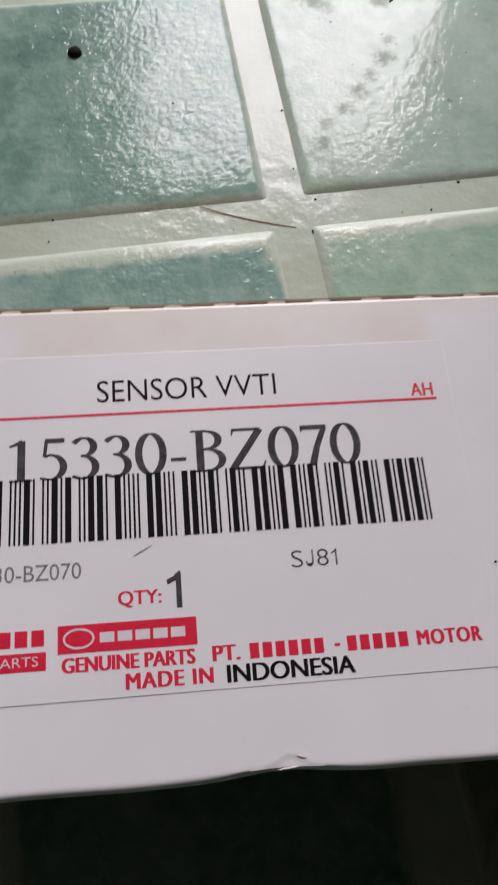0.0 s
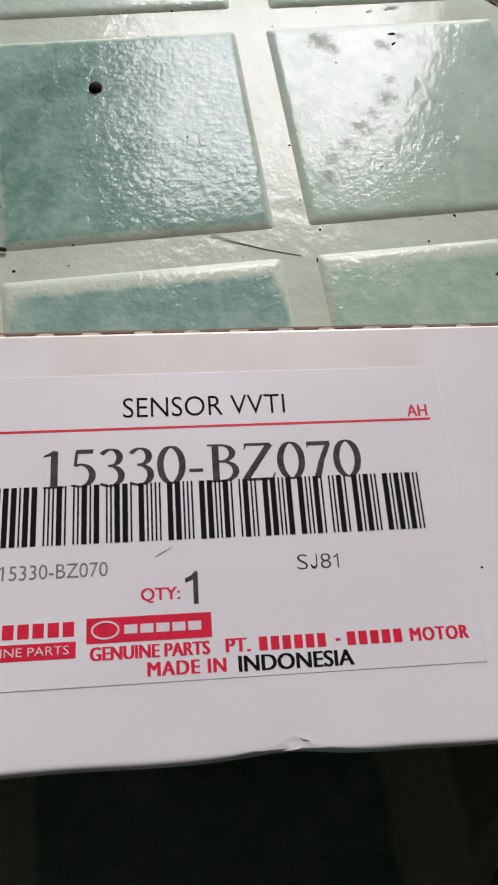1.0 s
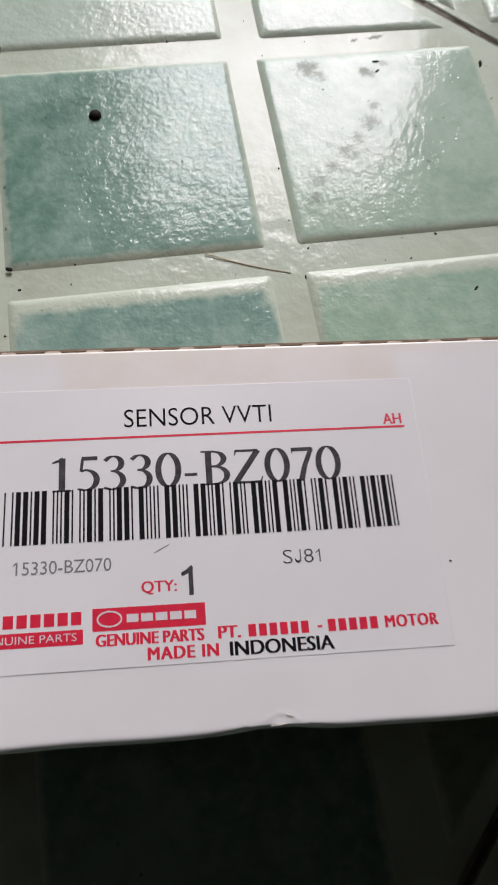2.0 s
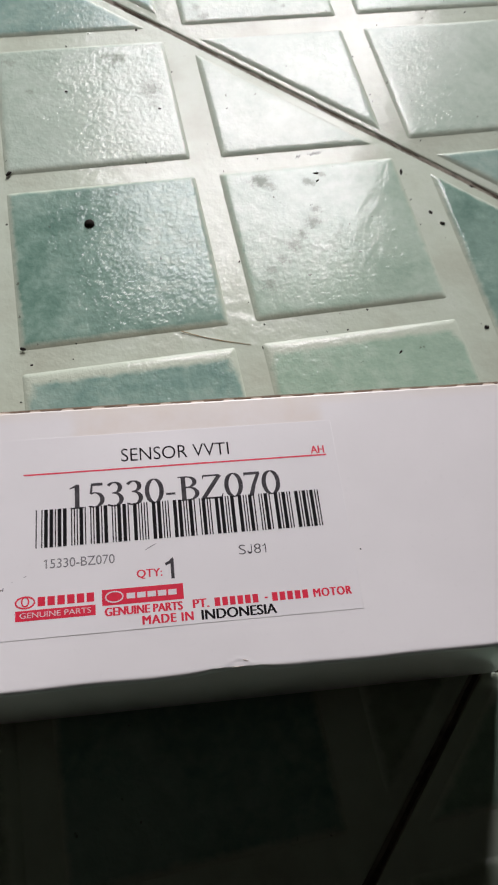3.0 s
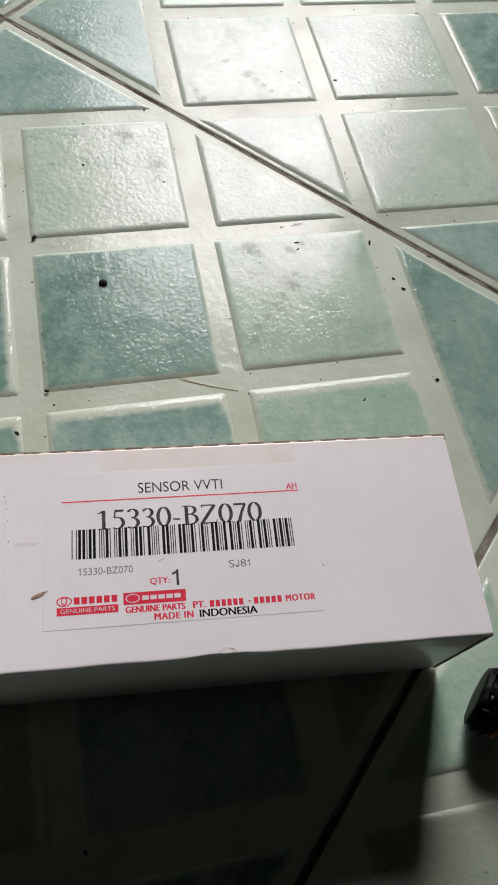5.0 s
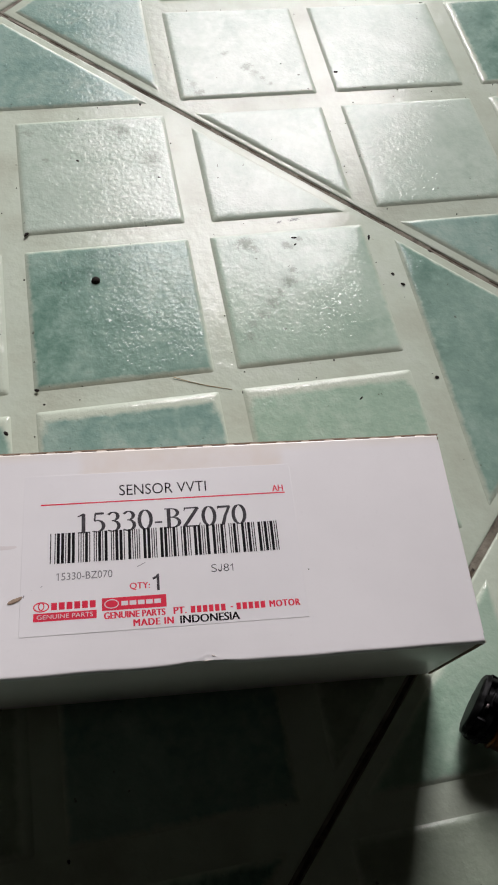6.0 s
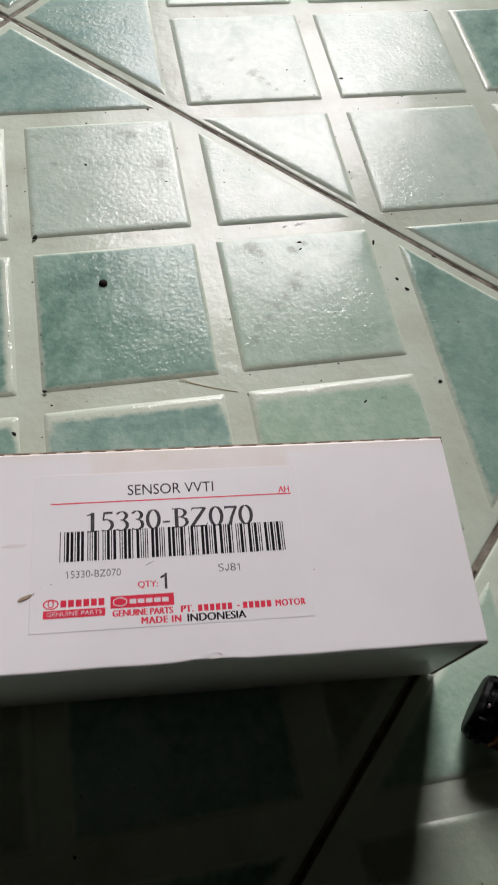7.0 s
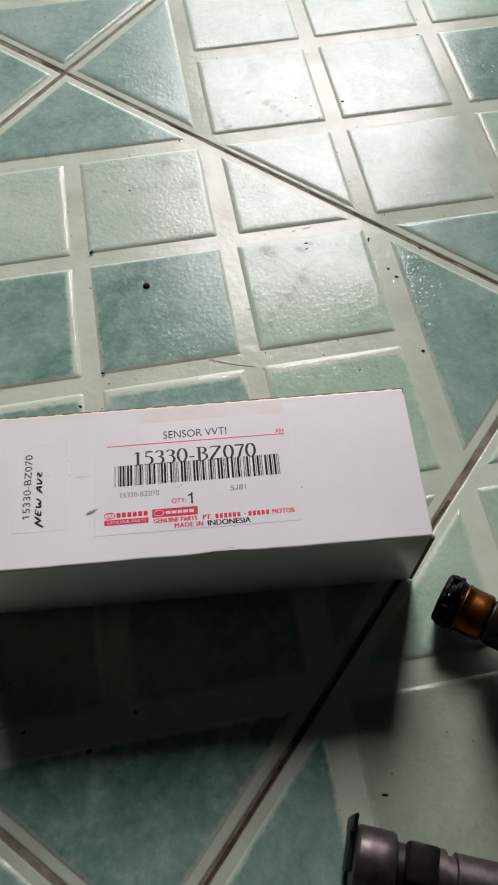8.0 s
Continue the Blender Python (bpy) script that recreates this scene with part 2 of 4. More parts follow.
for room_shell in (WALL, CEIL):
    bsdf(room_shell).inputs["Specular IOR Level"].default_value = 0.05
SOIL = grained("outdoor_paving", (0.28, 0.27, 0.25), 0.9, scale=8, spread=0.25)


# ---- building helpers ----
def mesh_of(name, bm, material, smooth=None):
    me = bpy.data.meshes.new(name)
    bmesh.ops.recalc_face_normals(bm, faces=bm.faces)
    bm.to_mesh(me)
    bm.free()
    me.materials.append(material)
    if smooth is not None:
        me.shade_smooth()
        if smooth < 180:
            me.set_sharp_from_angle(angle=radians(smooth))
    return me


def part(name, bm, material, parent, label="", smooth=None):
    ob = new(name, mesh_of(name, bm, material, smooth))
    ob.parent = parent
    return tagged(ob, label)


def box_bm(x0, y0, z0, x1, y1, z1, bevel=0.0, segments=2):
    bm = bmesh.new()
    bmesh.ops.create_cube(bm, size=1, matrix=Matrix.Translation(((x0 + x1) / 2, (y0 + y1) / 2, (z0 + z1) / 2)) @ Matrix.Diagonal((x1 - x0, y1 - y0, z1 - z0, 1)))
    if bevel:
        bmesh.ops.bevel(bm, geom=bm.edges[:], offset=bevel, segments=segments, affect="EDGES", profile=0.5)
    return bm


def inset_poly(poly, d):
    """A convex polygon, its corners counter-clockwise, with every side moved inwards by d."""
    n, out = len(poly), []
    for i in range(n):
        p, q, r = (Vector(poly[(i + k) % n]) for k in (-1, 0, 1))
        a, b = (q - p).normalized(), (r - q).normalized()
        na, nb = Vector((-a.y, a.x)), Vector((-b.y, b.x))
        out.append(q + (na + nb) * (d / (1 + na.dot(nb))))
    return out


def round_poly(poly, radius, steps=3):
    out, n = [], len(poly)
    for i in range(n):
        p, q, r = (Vector(poly[(i + k) % n]) for k in (-1, 0, 1))
        a, b = (p - q).normalized(), (r - q).normalized()
        for s in range(steps + 1):
            u = s / steps
            out.append(q + a * radius * (1 - u) ** 2 + b * radius * u * u)
    return out


def lathe_bm(profile, segments=40):
    """A turned body along +x from (x, radius) pairs, closed at both ends."""
    bm = bmesh.new()
    rings = []
    for x, r in profile:
        rings.append([bm.verts.new((x, r * math.cos(2 * math.pi * k / segments), r * math.sin(2 * math.pi * k / segments))) for k in range(segments)])
    for a, b in zip(rings, rings[1:]):
        for k in range(segments):
            bm.faces.new((a[k], a[(k + 1) % segments], b[(k + 1) % segments], b[k]))
    bm.faces.new(rings[0])
    bm.faces.new(rings[-1][::-1])
    return bm


# ---- the tile pattern ----
PITCH = 0.3 / (3 * math.sqrt(2))          # raised squares repeat at this step, at 45 degrees to the tile's sides
FIELD = 0.88 * PITCH                      # side of a raised square
HALF = 3 * PITCH                          # half a tile's diagonal
CENTRE = (-0.06 * PITCH, -0.06 * PITCH)   # middle of the tile under the carton
GAP = 0.0025


def tile_mesh():
    """A 30 cm tile standing on its corner, with softly rounded upper edges."""
    bm = bmesh.new()
    rings = []
    h = HALF - GAP / math.sqrt(2)
    for d, z in ((0, -0.008), (0, -0.0012), (0.0003, -0.0004), (0.0007, -0.0001), (0.0013, 0.0)):
        k = h - d * math.sqrt(2)
        rings.append([bm.verts.new((x, y, z)) for x, y in ((k, 0), (0, k), (-k, 0), (0, -k))])
    for a, b in zip(rings, rings[1:]):
        for i in range(4):
            bm.faces.new((a[i], a[(i + 1) % 4], b[(i + 1) % 4], b[i]))
    bm.faces.new(rings[-1])
    bm.faces.new(rings[0][::-1])
    return mesh_of("floor_tile", bm, CHANNEL, 40)


SHOULDER = ((0.0, -0.1), (0.2, 0.07), (0.6, 0.33), (1.1, 0.64), (1.65, 0.85), (2.3, 0.95), (3.0, 0.99), (3.7, 1.0), (4.5, 1.01), (5.4, 1.02), (6.5, 1.03), (9.0, 1.04))


def cushion_mesh(poly, material, margins=()):
    """A raised glazed field with rounded shoulders. 'rim' falls from 1 on the bare glaze to 0 on the print; margins: the bare strip, in millimetres, along each side."""
    bm = bmesh.new()
    layer = bm.verts.layers.float.new("rim")
    n = len(poly)
    margins = margins or (1.3,) * n
    sides = []
    for i in range(n):
        p, q = Vector(poly[i]), Vector(poly[(i + 1) % n])
        d = (q - p).normalized()
        sides.append((p, Vector((-d.y, d.x))))
    rings = []
    for d, z in SHOULDER:
        corners = round_poly(inset_poly(poly, d / 1000), 0.0011 + 0.00012 * d)
        outline = []
        for i, p in enumerate(corners):
            q = corners[(i + 1) % len(corners)]
            pieces = 7 if i % 4 == 3 else 1
            outline += [p.lerp(q, k / pieces) for k in range(pieces)]
        ring = []
        for p in outline:
            v = bm.verts.new((p.x, p.y, z * RISE))
            inside = min((p - a).dot(nrm) - m / 1000 for (a, nrm), m in zip(sides, margins))
            v[layer] = min(1.0, max(0.0, 0.5 - inside / 0.0032))
            ring.append(v)
        rings.append(ring)
    n = len(rings[0])
    for a, b in zip(rings, rings[1:]):
        for i in range(n):
            bm.faces.new((a[i], a[(i + 1) % n], b[(i + 1) % n], b[i]))
    bm.faces.new(rings[-1])
    return mesh_of("cushion", bm, material, 180)


f2 = FIELD / 2
SQUARE = [(-f2, -f2), (f2, -f2), (f2, f2), (-f2, f2)]
MARGIN = 0.0052 * math.sqrt(2)            # pale band along the tile's edge, along the axes
c = PITCH * 0.06                          # half a channel
# half square on a tile's edge, towards +x +y; its right angle lies inside
e0, e1 = PITCH + c, HALF - MARGIN - (PITCH + c)
EDGE_TRI = [(e0, e0), (e1, e0), (e0, e1)]
e2 = e1 + 0.0022
FULL_TRI = [(e0, e0), (e2, e0), (e0, e2)]
# triangle in the tile's corner towards +x
q0, q1 = 2 * PITCH + c, HALF - MARGIN
CORNER_TRI = [(q0, -(q1 - q0)), (q1, 0), (q0, q1 - q0)]

GLAZES = {"s": GREEN_SOILED, "v": GREY_SOILED, "u": GREY_SCRATCHED, "t": TEAL, "g": GREEN, "w": GREY, "o": OLIVE, "m": SHEEN_TEAL}
# the print does not sit square on the relief: bare strips along the near, right, far and left sides
SHIFTS = {"": (1.6, 1.2, 1.2, 1.2), "near": (0.8, 1.0, 4.6, 1.4), "left": (1.6, 3.6, 1.4, 0.8), "right": (1.2, 0.8, 1.2, 3.6)}
CUSHIONS = {(kind, key): cushion_mesh(poly, m) for kind, poly in (("edge", EDGE_TRI), ("full_edge", FULL_TRI), ("corner", CORNER_TRI)) for key, m in GLAZES.items()}
CUSHIONS.update({("square" + shift, key): cushion_mesh(SQUARE, m, margins) for shift, margins in SHIFTS.items() for key, m in GLAZES.items()})
TILE = tile_mesh()

# ---- floor, walls, ceiling ----
X0, X1, Y0, Y1, TOP = -1.5, 2.1, -2.0, WALL_Y, 2.75
floor = tagged(new("floor", mesh_of("floor", box_bm(X0, Y0, -0.12, X1, Y1 + 0.13, -0.0004), GROUT)), "grimy grey grout bed under green ceramic floor tiles", "floor", kind="structure")


def wall(name, pieces, label):
    bm = bmesh.new()
    for a in pieces:
        piece = box_bm(*a)
        me = bpy.data.meshes.new("piece")
        piece.to_mesh(me)
        piece.free()
        bm.from_mesh(me)
        bpy.data.meshes.remove(me)
    return tagged(new(name, mesh_of(name, bm, WALL)), label, "wall", kind="structure")


T = 0.12
wall("wall_north", [(X0, Y1, -0.12, DOOR_X0, Y1 + T, TOP), (DOOR_X1, Y1, -0.12, X1, Y1 + T, TOP), (DOOR_X0, Y1, DOOR_TOP, DOOR_X1, Y1 + T, TOP)], "unseen near-black wall with an open doorway to daylight")
# added out of view to cut the door light on the right
wall("wall_partition", [(0.465, 0.62, -0.12, X1 - 0.003, 0.72, TOP)], "added unseen wall that blocks door light from the right-hand floor")
wall("wall_south", [(X0, Y0 - T, -0.12, X1, Y0, TOP)], "unseen wall, near black to keep bounce light low")
wall("wall_west", [(X0 - T, Y0 - T, -0.12, X0, Y1 + T, TOP)], "unseen wall, near black to keep bounce light low")
wall("wall_east", [(X1, Y0 - T, -0.12, X1 + T, Y1 + T, TOP)], "unseen wall, near black to keep bounce light low")
tagged(new("ceiling", mesh_of("ceiling", box_bm(X0 - T, Y0 - T, TOP, X1 + T, Y1 + T, TOP + 0.1), CEIL)), "unseen ceiling, near black to keep bounce light low", "ceiling", kind="structure")
tagged(new("ground", mesh_of("ground", box_bm(-60, Y1 + 0.14, -0.3, 60, 80, -0.12), SOIL)), "grey paved ground outside the doorway", "ground", kind="structure")

# ---- the carton ----
L, D, H, Z0 = 0.1410, 0.0559, 0.05456, RISE * 1.02
TH, LIP = 0.0014, 0.0007
carton = new("carton")
carton.matrix_world = pose(0.10976, -0.06215, 0, 0, 0, -5.1)
tagged(carton, "small white corrugated cardboard parts carton lying closed on tiles", "box")


def sheet_bm(x0, x1, nx, ys_zs, thick):
    """A bent sheet: a profile of (y, z) drawn out along x, given thickness downwards and inwards."""
    bm = bmesh.new()
    cols = []
    for i in range(nx + 1):
        x = x0 + (x1 - x0) * i / nx
        cols.append([bm.verts.new((x, y, z)) for y, z in ys_zs])
    for a, b in zip(cols, cols[1:]):
        for j in range(len(ys_zs) - 1):
            bm.faces.new((a[j], b[j], b[j + 1], a[j + 1]))
    bmesh.ops.recalc_face_normals(bm, faces=bm.faces)
    return bm


def top_panel():
    """Lid: flat top that rolls over the front edge and runs a little way down, with a crushed dent in the fold."""
    r = 0.0008
    prof = [(-LIP, H - TH * 0.9), (-LIP, H - 0.0002), (-LIP - 0.0002, H), (-LIP - 0.0004, H), (-LIP - 0.0010, H)]
    prof += [(-0.004 - 0.044 * k / 10, H) for k in range(11)] + [(-0.0490 - 0.00025 * k, H) for k in range(24)]
    prof += [(-D + r - r * math.sin(a), H - r + r * math.cos(a)) for a in (0, 0.3, 0.6, 0.9, 1.2, 1.57)]
    prof += [(-D, H - 0.0014), (-D + 0.0002, H - 0.0019)]
    bm = sheet_bm(-L + 0.0006, -0.0006, 420, prof, TH)
    for v in bm.verts:
        x, y, z = v.co
        near = max(0.0, 1 - (abs(y + D) + abs(H - z)) / 0.0075)
        u = (x + 0.0655) / 0.0055
        if near > 0:
            # crushed fold with a small raised crease behind it
            v.co.y += 0.0009 * near * math.exp(-u * u) * (1 if z < H - 0.0001 else 0.6)
            v.co.z -= 0.0002 * near * math.exp(-(u * 1.3) ** 2)
            if z > H - 0.0002:
                # two short creases that meet behind the fold
                dx, dy = x + 0.0652, y + D
                fade = math.exp(-(dx / 0.0035) ** 2)
                wob = 0.0006 * noise.noise((x * 900, y * 300, 2))
                v.co.z += 0.00004 * fade * math.exp(-((dy - 0.0021 + wob + 0.5 * abs(dx)) / 0.0004) ** 2)
                v.co.z -= 0.00004 * fade * math.exp(-((dy - 0.0012 + wob + 0.4 * abs(dx)) / 0.0005) ** 2)
            v.co.y += near * 0.0004 * noise.noise((x * 60, 0, 3))
        # slight sag of the lid
        v.co.z += 0.00003 * noise.noise((x * 25, y * 40, 1)) * (1 if z > H - 0.0005 else 0)
    return bm


lid = part("lid", top_panel(), CARD, carton, "white coated lid with a crushed dent in its front fold", 70)


def flared(bm):
    """The carton's walls lean: the foot stands back at the front and bulges at the ends."""
    for v in bm.verts:
        k = 1 - v.co.z / H
        if v.co.y < -D / 2:
            v.co.y += 0.0034 * k
        v.co.x += k * (0.0022 if v.co.x > -L / 2 else -0.0180)
    return bm


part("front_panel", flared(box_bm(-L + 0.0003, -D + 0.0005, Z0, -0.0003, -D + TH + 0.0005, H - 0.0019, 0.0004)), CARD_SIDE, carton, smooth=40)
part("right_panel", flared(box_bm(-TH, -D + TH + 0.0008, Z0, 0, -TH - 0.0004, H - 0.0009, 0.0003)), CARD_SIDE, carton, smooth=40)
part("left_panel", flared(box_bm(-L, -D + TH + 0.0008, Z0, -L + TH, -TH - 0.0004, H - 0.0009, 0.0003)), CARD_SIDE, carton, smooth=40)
# added dark strip stands in for the shade along this edge
part("glued_tab", flared(box_bm(-0.0002, -D + 0.0004, Z0, 0.0011, -D + 0.0016, H - 0.004, 0.0003)), KRAFT_LINER, carton, "dark brown strip for the shaded gap at the front right edge", 40)
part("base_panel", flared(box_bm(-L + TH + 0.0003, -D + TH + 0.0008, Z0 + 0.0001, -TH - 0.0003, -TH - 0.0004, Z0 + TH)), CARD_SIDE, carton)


def back_panel(x0, x1):
    """Outer and inner liner with a bare cut edge on top."""
    bm = bmesh.new()
    for y0, y1 in ((-0.00032, 0.0), (-TH, -TH + 0.0003)):
        n = 60
        rows = []
        for i in range(n + 1):
            x = x0 + (x1 - x0) * i / n
            w = 0.00012 * noise.noise((x * 90, y0 * 900, 5))
            t = H - 0.00045 + 0.00012 * noise.noise((x * 70, y0 * 500, 9))
            rows.append([bm.verts.new(p) for p in ((x, y0 + w, Z0), (x, y0 + w, t), (x, y1 + w, t), (x, y1 + w, Z0))])
        for a, b in zip(rows, rows[1:]):
            for j in range(4):
                bm.faces.new((a[j], a[(j + 1) % 4], b[(j + 1) % 4], b[j]))
        bm.faces.new(rows[0])
        bm.faces.new(rows[-1][::-1])
    return bm


def bridge_bm(x0, x1, seed):
    """One crest of the wavy medium, closing the cut edge between the liners."""
    bm = bmesh.new()
    rows = []
    for i in range(7):
        x = x0 + (x1 - x0) * i / 6
        k = math.sin(math.pi * i / 6) ** 0.15
        t = H - 0.00022 + 0.0001 * noise.noise((x * 400, seed, 4))
        a, b = -TH + 0.00028, -TH + 0.00028 + (TH - 0.0006) * max(0.12, k)
        rows.append([bm.verts.new(p) for p in ((x, a, H - 0.010), (x, a, t), (x, b, t), (x, b, H - 0.010))])
    for a, b in zip(rows, rows[1:]):
        for j in range(4):
            bm.faces.new((a[j], a[(j + 1) % 4], b[(j + 1) % 4], b[j]))
    bm.faces.new(rows[0])
    bm.faces.new(rows[-1][::-1])
    return bm


back = part("back_panel", back_panel(-L, 0), KRAFT_LINER, carton, "cardboard back panel with a bare brown cut edge")
x = -L + 0.0006
while x < -0.005:
    span = random.uniform(0.0026, 0.0036)
    part("flute", bridge_bm(x, x + span, x * 1000), KRAFT, back, "brown corrugated fluting in the bare cut edge")
    x += span + random.uniform(0.0026, 0.0036)

# ---- printed sticker on the lid ----
PAPER = 0.00001
label_sticker = part("sticker", box_bm(-0.1071, -0.0468, H - 0.0002, -0.0412, -0.0070, H + PAPER + 0.00005, 0.00004, 1), STICKER, carton, "white paper sticker printed with black and red lettering and a barcode", 40)
PRINT_Z = H + PAPER + 0.00005 + 0.00002


def printed(name, bm, material, parent, z):
    for v in bm.verts:
        v.co.z = z + min(v.co.z, 0.0001)
    bmesh.ops.recalc_face_normals(bm, faces=bm.faces)
    if sum(f.normal.z for f in bm.faces) < 0:
        bmesh.ops.reverse_faces(bm, faces=bm.faces)
    me = bpy.data.meshes.new(name)
    bm.to_mesh(me)
    bm.free()
    me.materials.append(material)
    ob = new(name, me)
    ob.parent = parent
    return ob


def text_bm(body, weight=0.0, spacing=1.0):
    curve = bpy.data.curves.new("lettering", "FONT")
    curve.body, curve.offset, curve.space_character = body, weight, spacing
    curve.resolution_u = 4
    ob = new("lettering", curve)
    bpy.context.view_layer.update()
    me = bpy.data.meshes.new_from_object(ob.evaluated_get(bpy.context.evaluated_depsgraph_get()))
    bm = bmesh.new()
    bm.from_mesh(me)
    if body[0] == "1":
        # the flag of the leading figure
        x0, top = min(v.co.x for v in bm.verts), max(v.co.y for v in bm.verts)
        bm.faces.new([bm.verts.new(p) for p in ((x0, top, 0), (x0 - 0.16, top - 0.15, 0), (x0 - 0.16, top - 0.22, 0), (x0, top - 0.10, 0))])
    bpy.data.objects.remove(ob)
    bpy.data.curves.remove(curve)
    bpy.data.meshes.remove(me)
    return bm


def fit_bm(bm, u0, u1, v0, v1, turn=False):
    """Fits a flat mesh into a rectangle in millimetres; turn: reading from front to back."""
    xs, ys = [v.co.x for v in bm.verts], [v.co.y for v in bm.verts]
    ax, bx, ay, by = min(xs), max(xs), min(ys), max(ys)
    for v in bm.verts:
        s, t = (v.co.x - ax) / (bx - ax), (v.co.y - ay) / (by - ay)
        if turn:
            s, t = 1 - t, s
        v.co.x, v.co.y = (u0 + (u1 - u0) * s) / 1000, (v0 + (v1 - v0) * t) / 1000
    return bm


def words(body, u0, u1, v0, v1, material, weight=0.0, parent=None, z=None, spacing=1.0, turn=False, name="lettering", bold=0.0):
    """Lettering in a rectangle; bold: millimetres by which every stroke is widened."""
    bm = fit_bm(text_bm(body, weight, spacing), u0 + bold, u1 - bold, v0, v1, turn)
    if bold:
        first = bm.faces[:]
        for n, d in enumerate((-1, -0.5, 0.5, 1)):
            made = bmesh.ops.duplicate(bm, geom=first)
            for v in made["geom"]:
                if isinstance(v, bmesh.types.BMVert):
                    v.co.x += d * bold / 1000
                    v.co.z = (n + 1) * 2e-6
    return printed(name, bm, material, parent or label_sticker, PRINT_Z if z is None else z)


def bars_bm(rects):
    bm = bmesh.new()
    for u0, u1, v0, v1 in rects:
        bm.faces.new([bm.verts.new((u / 1000, v / 1000, 0)) for u, v in ((u0, v0), (u1, v0), (u1, v1), (u0, v1))])
    return bm


def bar_row(name, rects, material, z):
    for r in rects:
        printed(name, bars_bm([r]), material, label_sticker, z)


def strip(bm, pts, widths):
    """A flat stroke along points, of a width at each of them."""
    sides = []
    level = len(bm.verts) * 1e-7
    n = len(pts)
    for i, p in enumerate(pts):
        a, b = Vector(pts[max(0, i - 1)]), Vector(pts[min(n - 1, i + 1)])
        d = (b - a).normalized()
        nrm = Vector((-d.y, d.x)) * widths[i] / 2
        q = Vector(p)
        sides.append((bm.verts.new((*(q + nrm), level)), bm.verts.new((*(q - nrm), level))))
    for (a, b), (e, f) in zip(sides, sides[1:]):
        bm.faces.new((a, b, f, e))


def arc(cx, cy, rx, ry, a0, a1, n=18):
    return [(cx + rx * math.cos(radians(a0 + (a1 - a0) * k / n)), cy + ry * math.sin(radians(a0 + (a1 - a0) * k / n))) for k in range(n + 1)]


def swell(pts, thin, thick):
    """Stroke widths as of a broad pen: thick where the stroke runs upright, thin where it runs level."""
    out = []
    for i in range(len(pts)):
        a, b = Vector(pts[max(0, i - 1)]), Vector(pts[min(len(pts) - 1, i + 1)])
        d = (b - a).normalized()
        out.append(thin + (thick - thin) * abs(d.y) ** 1.5)
    return out


def serif_glyph(bm, ch, x, s):
    """One roman figure or letter of cap height s, its left side at x; returns its advance."""
    thin, thick = 0.045, 0.125

    def st(pts, w=None):
        w = w or swell(pts, thin, thick)
        strip(bm, [(x + px * s, py * s) for px, py in pts], [k * s for k in w])

    if ch == "0":
        st(arc(0.26, 0.5, 0.205, 0.475, 0, 360, 40))
        return 0.54 * s
    if ch == "1":
        st([(0.27, 0.03), (0.27, 0.96)], [0.13, 0.13])
        st([(0.29, 0.95), (0.2, 0.89), (0.07, 0.83)], [0.10, 0.08, 0.04])
        st([(0.08, 0.025), (0.46, 0.025)], [0.05, 0.05])
        return 0.54 * s
    if ch == "5":
        st([(0.12, 0.93), (0.44, 0.93)], [0.11, 0.11])
        st([(0.14, 0.93), (0.11, 0.56)], [0.06, 0.06])
        st([(0.11, 0.56), (0.2, 0.6)] + arc(0.2, 0.31, 0.225, 0.285, 75, -115, 22) + [(0.04, 0.06)])
        return 0.54 * s
    if ch == "3":
        st([(0.05, 0.84)] + arc(0.22, 0.75, 0.165, 0.21, 130, -70, 20) + [(0.17, 0.53)])
        st([(0.17, 0.535)] + arc(0.2, 0.27, 0.215, 0.26, 85, -110, 22) + [(0.03, 0.07)])
        return 0.54 * s
    if ch == "7":
        st([(0.04, 0.93), (0.49, 0.93)], [0.11, 0.11])
        st([(0.46, 0.93), (0.3, 0.45), (0.2, 0.0)], [0.10, 0.11, 0.13])
        st([(0.055, 0.97), (0.05, 0.82)], [0.04, 0.02])
        return 0.54 * s
    if ch == "-":
        st([(0.05, 0.33), (0.31, 0.33)], [0.085, 0.085])
        return 0.38 * s
    if ch == "B":
        st([(0.17, 0.02), (0.17, 0.98)], [0.13, 0.13])
        st([(0.02, 0.975), (0.3, 0.975)], [0.05, 0.05])
        st([(0.02, 0.025), (0.3, 0.025)], [0.05, 0.05])
        st([(0.17, 0.965)] + arc(0.28, 0.755, 0.21, 0.21, 90, -90, 20) + [(0.17, 0.535)])
        st([(0.17, 0.535)] + arc(0.3, 0.28, 0.245, 0.25, 90, -90, 20) + [(0.17, 0.03)])
        return 0.66 * s
    if ch == "Z":
        st([(0.08, 0.96), (0.56, 0.96)], [0.07, 0.07])
        st([(0.55, 0.96), (0.06, 0.04)], [0.13, 0.13])
        st([(0.04, 0.035), (0.58, 0.035)], [0.07, 0.07])
        st([(0.09, 0.98), (0.06, 0.82)], [0.05, 0.02])
        st([(0.57, 0.02), (0.62, 0.2)], [0.05, 0.02])
        return 0.68 * s
    return 0.3 * s


